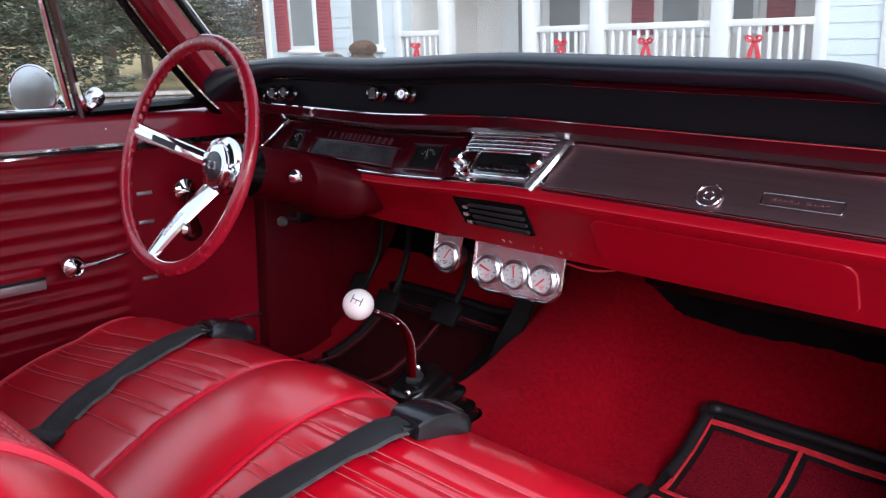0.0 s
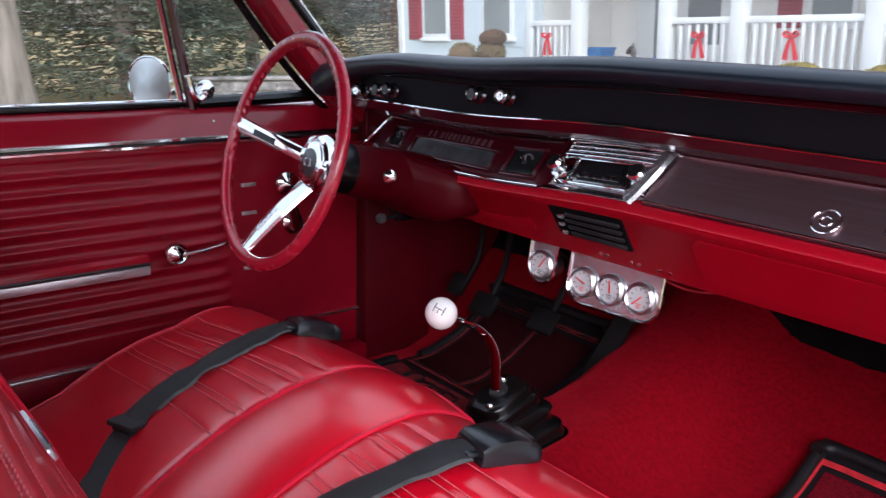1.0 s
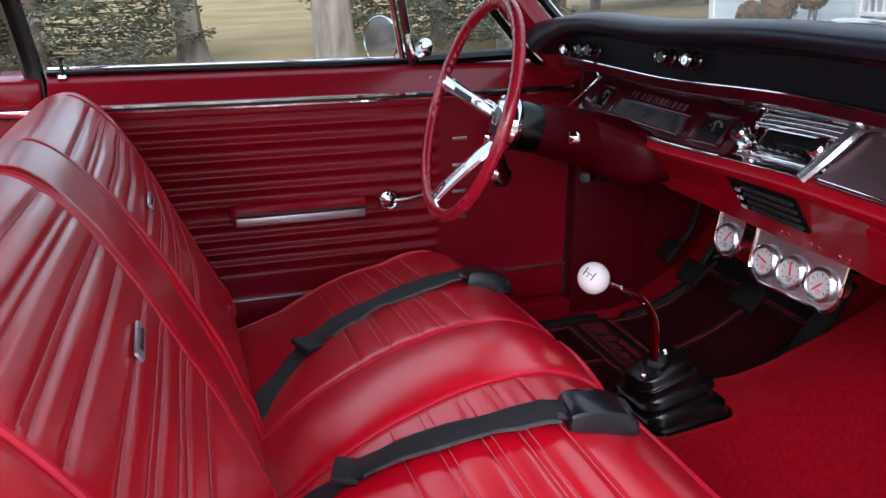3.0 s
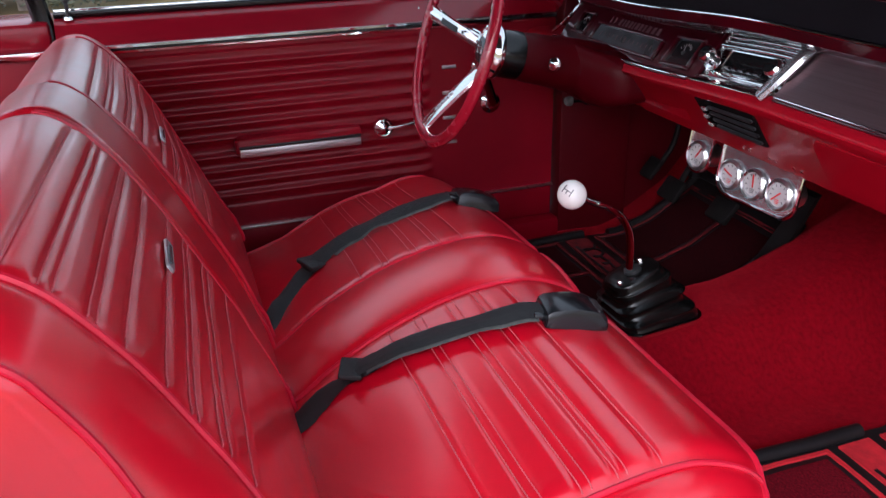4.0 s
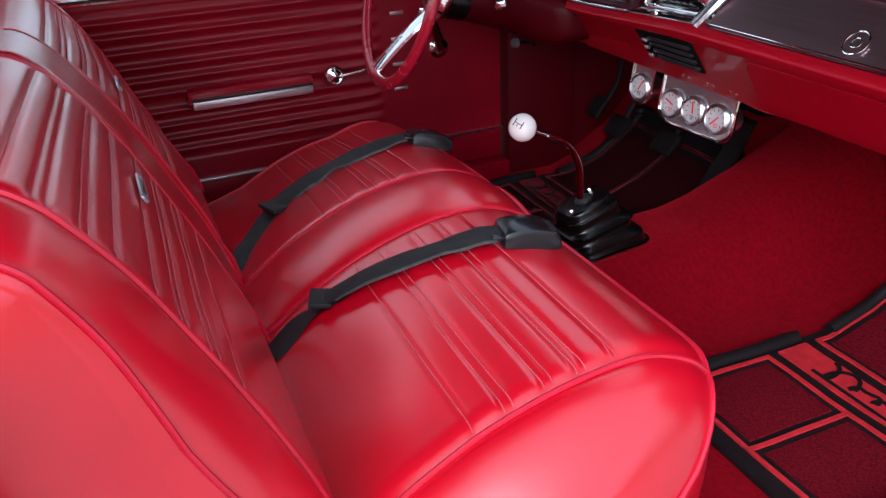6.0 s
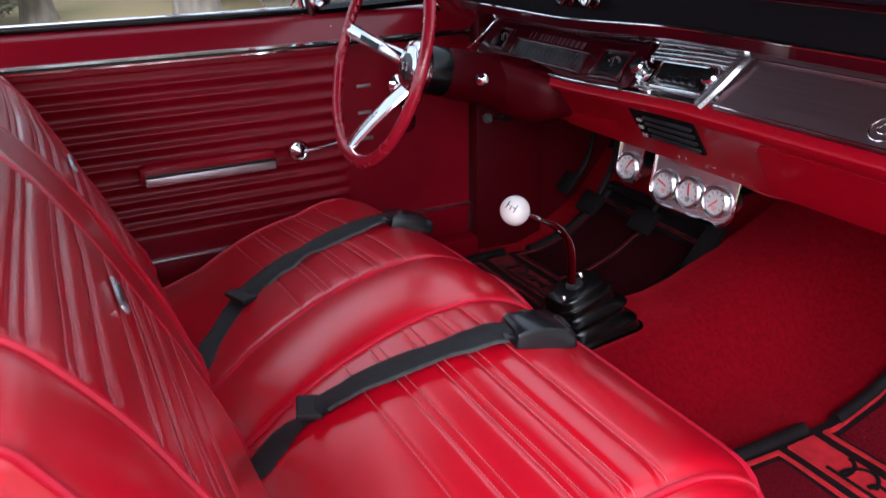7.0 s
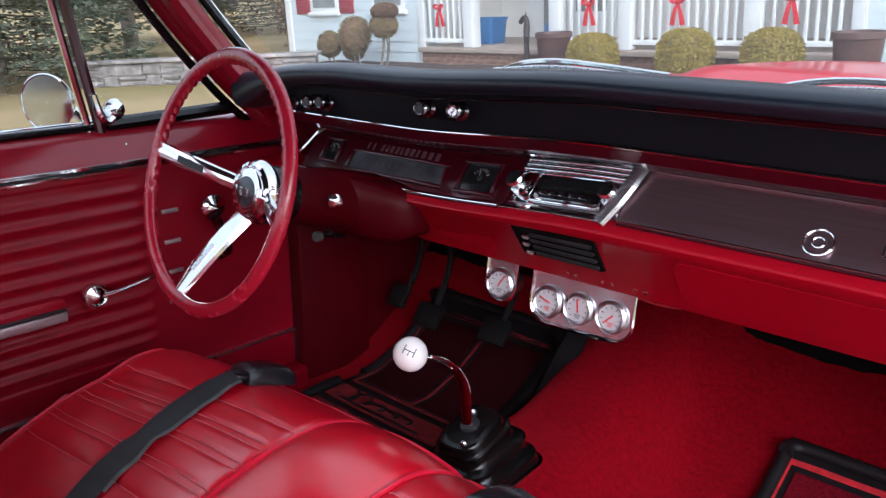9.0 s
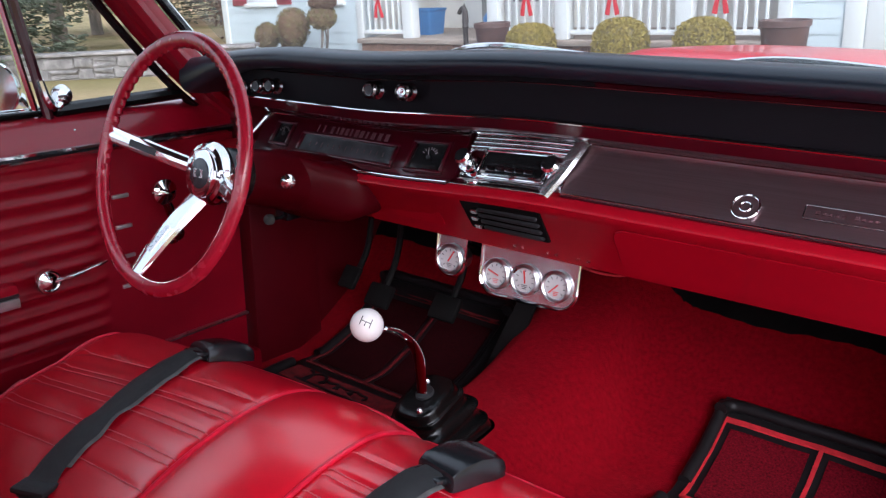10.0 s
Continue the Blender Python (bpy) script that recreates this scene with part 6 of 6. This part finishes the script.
rng = random.Random(4)
for x, w, top in ((-4.80, 0.285, 0.60), (-3.60, 0.295, 0.65), (-2.64, 0.295, 0.65)):
    bu = thing("round_shrub", (x, 7.6, 0), "clipped round shrub with golden green foliage", "shrub", "clipped shrubs", level=True)
    b = bmesh.new()
    ball((x, 7.6, top / 2 + 0.02), (w * 0.86, w * 0.86, top / 2 * 0.88), b, x, True)
    part("core", b, OLIVE_LEAF, bu)
    b = bmesh.new()
    clump(rng, (x, 7.6, top / 2 + 0.02), (w, w, top / 2 - 0.01), 7500, 0.019, b, 0.86, True)
    tagged(part("foliage", b, GOLD_LEAF, bu, smooth=0), kind="stuff")
    part("stem", tube([(x, 7.6, 0.0), (x, 7.6, 0.2)], 0.03, 6), BARK, bu)
tp = thing("topiary", (-8.9, 7.6, 0), "brown winter topiary with three clipped balls", "topiary", level=True)
for cx, cy, cz, r, q in ((-8.40, 7.6, 0.93, 0.20, 0.58), (-8.44, 7.6, 0.72, 0.215, 0.85), (-9.10, 7.6, 0.58, 0.26, 1.12), (-9.72, 7.6, 0.44, 0.20, 1.05), (-9.32, 7.75, 0.36, 0.18, 1.0)):
    b = bmesh.new()
    ball((cx, cy, cz), (r * 0.92, r * 0.92, r * q * 0.9), b, cx)
    pb = part("ball", b, BROWN_LEAF, tp)
    b = bmesh.new()
    clump(rng, (cx, cy, cz), (r, r, r * q), 1500, 0.022, b, 0.86)
    tagged(part("foliage", b, OLIVE_LEAF if cz < 0.9 else BROWN_LEAF, pb, smooth=0), kind="stuff")
    for o in (-0.05, 0.06):
        part("stem", tube(spline([(cx * 0.75 - 0.25 * 8.9 + o, 7.6, 0.0), (cx + o, cy, cz * 0.5), (cx + o * 0.4, cy, cz - 0.05)], 8), 0.013, 6), BARK, tp)


def pot(x, y, r, h, label):
    th = thing("plant_pot", (x, y, 0), label, "plant pot", "plant pots", level=True)
    part("body", lathe([(r * 0.70, 0), (r * 0.74, 0.02), (r * 0.92, h - 0.07), (r * 0.93, h - 0.065), (r, h - 0.06), (r, h), (r * 0.93, h), (r * 0.88, h - 0.05), (0.01, h - 0.06)], (x, y, 0.0), (0, 0, 1), 32), POT, th)


pot(-1.83, 7.65, 0.25, 0.63, "large empty brown plastic plant pot")
pot(-5.62, 7.95, 0.24, 0.60, "brown plant pot behind a clipped shrub")
hp = thing("hitching_post", (-6.02, 7.9, 0), "dark cast-iron horse-head hitching post", "hitching post", level=True)
part("post", lathe([(0.09, 0), (0.09, 0.03), (0.05, 0.07), (0.038, 0.20), (0.034, 0.52), (0.048, 0.55), (0.035, 0.58), (0.03, 0.62)], (-6.02, 7.9, 0), (0, 0, 1), 16), IRON, hp)
part("head", tube(spline([(-6.02, 7.9, 0.60), (-6.015, 7.9, 0.70), (-6.03, 7.9, 0.78), (-6.07, 7.9, 0.78), (-6.12, 7.9, 0.72)], 14), lambda u: 0.045 - 0.018 * u, 10), IRON, hp, "horse head finial")
part("ear", tube([(-6.03, 7.9, 0.81), (-6.025, 7.9, 0.86)], lambda u: 0.014 - 0.01 * u, 6), IRON, hp)
bn = thing("storage_bin", (-7.62, 9.0, 0.36), "blue plastic bin standing on the porch", "bin", level=True)
part("body", loft([[(-7.62 + x * k, 9.0 + y * k, z) for x, y in rrect(0.52, 0.42, 0.05, 4)] for z, k in ((0.36, 0.84), (0.70, 0.98), (0.71, 1.05), (0.74, 1.05), (0.74, 0.97), (0.42, 0.84))]), BLUE, bn)
wb = thing("water_jug", (-6.35, 8.9, 0.36), "blue water jug on the porch floor", "water jug", level=True)
part("body", lathe([(0.02, 0), (0.085, 0.01), (0.085, 0.24), (0.05, 0.30), (0.03, 0.31), (0.03, 0.35), (0.002, 0.352)], (-6.35, 8.9, 0.36), (0, 0, 1), 20), BLUE, wb)

# ---- stone planter wall ----
sw_ = thing("stone_wall", (-11, 5.6, 0), "low grey stone retaining wall on the lawn", "stone wall", level=True)
rng = random.Random(9)
A, B = Vector((-12.3, 4.55, 0)), Vector((-9.2, 6.9, 0))
dirw = (B - A).normalized()
rot = Matrix((dirw, Vector((-dirw.y, dirw.x, 0)), Vector((0, 0, 1)))).transposed()
part("core", obox((A + B) / 2 + Vector((0, 0, 0.17)), ((B - A).length, 0.22, 0.34), rot), STONE, sw_)
LW = (B - A).length
for r, (zc, zh) in enumerate(((0.085, 0.155), (0.245, 0.150))):
    u = 0.0
    while u < LW - 0.15:
        w = rng.uniform(0.20, 0.48)
        for z1, z2 in (((zc - zh / 2, zc + zh / 2),) if rng.random() < 0.6 else ((zc - zh / 2, zc - 0.008), (zc + 0.008, zc + zh / 2))):
            b = obox((0, 0, 0), (w - 0.02, 0.27 + rng.uniform(-0.02, 0.02), z2 - z1 - 0.012), None, 0.02)
            for v in b.verts:
                v.co += Vector((rng.gauss(0, 0.012), rng.gauss(0, 0.006), rng.gauss(0, 0.008)))
            ob = shared("stone", mesh_of("stone", b, STONE, Vector((0, 0, 0)), 50), sw_, A + dirw * (u + w / 2) + Vector((0, 0, (z1 + z2) / 2)))
            ob.rotation_euler = (0, rng.gauss(0, 0.03), math.atan2(dirw.y, dirw.x))
        u += w
part("cap", obox((A + B) / 2 + Vector((0, 0, 0.375)), ((B - A).length + 0.1, 0.36, 0.05), rot, 0.015), STONE, sw_, "flat coping stone")


# ---- trees ----
def branch(bm, p, d, length, r, rng, depth):
    pts = [p]
    for i in range(6):
        d = (d + Vector((rng.gauss(0, 0.13), rng.gauss(0, 0.13), rng.gauss(0.03, 0.10)))).normalized()
        pts.append(pts[-1] + d * length / 6)
    tube(pts, lambda u: r * (1 - 0.75 * u), 7 if depth > 1 else 4, bm=bm)
    if depth:
        for _ in range(4 if depth > 1 else 5):
            k = rng.randrange(2, 7)
            nd = (d + Vector((rng.gauss(0, 0.8), rng.gauss(0, 0.8), rng.gauss(0.2, 0.5)))).normalized()
            branch(bm, pts[k], nd, length * rng.uniform(0.4, 0.7), r * 0.42, rng, depth - 1)


def bare_tree(x, y, r, h, seed, label, low_branch=True):
    th = thing("bare_tree", (x, y, 0), label, "tree", "bare trees", level=True)
    rng = random.Random(seed)
    pts = [(x + 0.05 * math.sin(k), y + 0.04 * math.cos(k * 1.7), -0.1 + h * k / 9) for k in range(10)]
    N = 26
    rings = []
    P = spline(pts, 30)
    for i, p in enumerate(P):
        u = i / 29
        rr = r * (1 - 0.62 * u) * (1 + 0.45 * math.exp(-u * h / 0.28))
        rings.append([p + Vector((math.cos(a), math.sin(a), 0)) * rr * (1 + 0.06 * noise.noise((math.cos(a) * 2.2, math.sin(a) * 2.2, p.z * 0.8 + seed))) for a in [2 * math.pi * k / N for k in range(N)]])
    part("trunk", loft(rings), BARK, th, "grey furrowed trunk", smooth=60)
    for k in range(9 if low_branch else 6):
        z = (1.1 if low_branch and k < 3 else 2.6) + rng.random() * (h - 3.5)
        a = rng.random() * 6.28
        b = bmesh.new()
        branch(b, Vector((x, y, z)), Vector((math.cos(a), math.sin(a), 0.45)), rng.uniform(1.8, 3.2), r * 0.30, rng, 2)
        part("limb", b, BARK, th)


bare_tree(-14.4, -0.45, 0.24, 8, 3, "grey bare tree with low limbs on the lawn")
bare_tree(-11.0, 1.45, 0.30, 9, 5, "thick grey bare tree trunk near the drive", False)


def spruce(x, y, h, rad, seed, label, low=0.3):
    th = thing("spruce", (x, y, 0), label, "tree", "spruces", level=True)
    rng = random.Random(seed)
    part("trunk", tube([(x, y, 0), (x, y, h)], lambda u: 0.17 * (1 - 0.9 * u) + 0.01, 10), BARK, th)
    wood, crown = bmesh.new(), bmesh.new()
    z = low
    while z < min(h, 4.6):
        u = (z - low) / (h - low)
        L = rad * (1 - 0.85 * u)
        n = 9
        a0 = rng.random() * 6.28
        for k in range(n):
            a = a0 + 6.283 * k / n + rng.gauss(0, 0.15)
            l = L * rng.uniform(0.75, 1.1)
            d = Vector((math.cos(a), math.sin(a), 0))
            pts = [Vector((x, y, z)) + d * l * s + Vector((0, 0, -0.16 * l * s + 0.20 * l * s * s + rng.gauss(0, 0.02))) for s in (0, 0.3, 0.6, 0.85, 1.0)]
            tube(pts, lambda t: 0.012 * (1 - 0.8 * t) + 0.002, 4, bm=wood)
            side = Vector((-d.y, d.x, 0))
            for q in range(int(95 * l / rad) + 24):
                s = 0.28 + 0.72 * rng.random() ** 0.8
                i = min(3, int(s * 4))
                c = pts[i].lerp(pts[i + 1], (s * 4 - i) if s < 1 else 1.0) if i < 4 else pts[-1]
                wdt = 0.34 * l * (1.05 - s) + 0.07
                c = c + side * rng.uniform(-wdt, wdt) + Vector((0, 0, rng.gauss(-0.05, 0.045)))
                t = (d * rng.uniform(0.4, 1) + side * rng.gauss(0, 0.6) + Vector((0, 0, rng.gauss(-0.15, 0.25)))).normalized()
                ln = rng.uniform(0.07, 0.15)
                o = t.cross(Vector((rng.gauss(0, 0.5), rng.gauss(0, 0.5), 1))).normalized() * ln * 0.26
                up = t.cross(o).normalized() * ln * 0.16
                vs = [crown.verts.new(p) for p in (c - t * ln * 0.5, c + o, c + t * ln * 0.6, c - o, c + up)]
                crown.faces.new((vs[0], vs[1], vs[4]))
                crown.faces.new((vs[1], vs[2], vs[4]))
                crown.faces.new((vs[2], vs[3], vs[4]))
                crown.faces.new((vs[3], vs[0], vs[4]))
        z += 0.17
    part("branch", wood, NEEDLE_DRY, th, "thin brown boughs")
    tagged(part("crown", crown, NEEDLE, th, "grey-green needle sprays", smooth=0), kind="stuff")
    return th


spruce(-14.3, -2.9, 9, 3.0, 11, "broad grey-green spruce with drooping boughs")
spruce(-16.2, -5.6, 9, 3.0, 15, "broad grey-green spruce with drooping boughs")
spruce(-14.2, 4.1, 9, 2.7, 12, "grey-green spruce with brown inner twigs beside a trunk", 0.30)
spruce(-17.5, 8.2, 9, 2.6, 13, "grey-green spruce beyond the stone wall", 1.25)
spruce(-23.5, 12.4, 9, 3.0, 16, "grey-green spruce with a bare lower trunk", 0.9)
spruce(-24.0, 17.5, 10, 4.2, 14, "dark spruce behind the house corner")

# brown-leaved shrubs behind the house corner
rng = random.Random(21)
hs = thing("beech_hedge", (-17.5, 11.5, 0), "tall hedge with rust-brown winter leaves", "hedge", level=True)
b = bmesh.new()
for k in range(16):
    c = (-18.8 + 0.42 * k, 14.0 - 0.20 * k + rng.gauss(0, 0.3), 1.2 + rng.gauss(0, 0.3))
    clump(rng, c, (0.9, 0.9, 1.5), 900, 0.07, b, 0.3)
tagged(part("foliage", b, BROWN_LEAF, hs, smooth=0), kind="stuff")
for k in range(8):
    b = bmesh.new()
    branch(b, Vector((-18.8 + 0.84 * k, 14.0 - 0.4 * k, 0)), Vector((0, 0, 1)), 2.4, 0.04, rng, 1)
    part("stem", b, BARK, hs)

# far woods and parked cars beyond the lawn
# the ring past 118 degrees is unseen, added to dim the horizon
b = bmesh.new()
rng = random.Random(33)
for k in range(420):
    a = radians(rng.uniform(48, 118) if k < 150 else rng.uniform(118, 400))
    d = rng.uniform(110, 150)
    x, y = -d * math.sin(a), d * math.cos(a)
    h = rng.uniform(10, 19)
    tube([(x, y, 0), (x + rng.gauss(0, 0.2), y, h * 0.5), (x + rng.gauss(0, 0.4), y, h)], lambda u: 0.22 * (1 - 0.85 * u), 5, bm=b)
    for _ in range(9):
        z = rng.uniform(1.5, h * 0.9)
        q = Vector((rng.gauss(0, 1), rng.gauss(0, 1), rng.uniform(0.3, 1.2))).normalized()
        tube([(x, y, z), Vector((x, y, z)) + q * rng.uniform(1, 3)], lambda u: 0.07 * (1 - 0.8 * u), 3, bm=b)
solid("far_woods", b, FAR_BARK, (-70, 10, 0), "distant grey leafless woods, carried on unseen behind the car", "woods", kind="stuff", level=True, smooth=0)
b = bmesh.new()
for k in range(420):
    a = radians(rng.uniform(46, 120) if k < 120 else rng.uniform(118, 400))
    d = rng.uniform(130, 160)
    clump(rng, (-d * math.sin(a), d * math.cos(a), rng.uniform(1.5, 5.5)), (4, 4, 4), 160, 0.75, b, 0.2)
solid("far_thicket", b, FAR_BARK, (-100, 10, 0), "distant brown thicket along the street, carried on unseen behind the car", "woods", kind="stuff", level=True, smooth=0)


def parked_car(x, y, mat_):
    th = thing("parked_car", (x, y, 1.20), "white car parked on the far street", "car", "parked cars", level=True)
    z = 1.20
    prof = [(-2.2, 0.35), (-2.15, 0.75), (-1.3, 0.92), (-0.7, 1.42), (0.9, 1.45), (1.6, 0.98), (2.15, 0.85), (2.2, 0.35)]
    part("body", loft([[(x + dx, y + py, z + pz) for py, pz in prof] for dx in (-0.9, 0.9)]), mat_, th)
    part("side_window", loft([[(x + dx, y + py, z + pz) for py, pz in ((-1.1, 0.98), (-0.65, 1.34), (0.82, 1.36), (1.35, 0.98))] for dx in (0.88, 0.91)]), WINDOW, th)
    for py in (-1.35, 1.35):
        part("wheel", lathe([(0.1, 0), (0.34, 0.0), (0.34, 0.2), (0.1, 0.2)], (x + 0.75, y + py, z + 0.34), (1, 0, 0), 18), BLACK_RUBBER, th)


parked_car(-99.5, 7.0, WHITE_CAR)
parked_car(-99.8, 12.2, WHITE_CAR)
parked_car(-100.2, 19.5, WHITE_CAR)
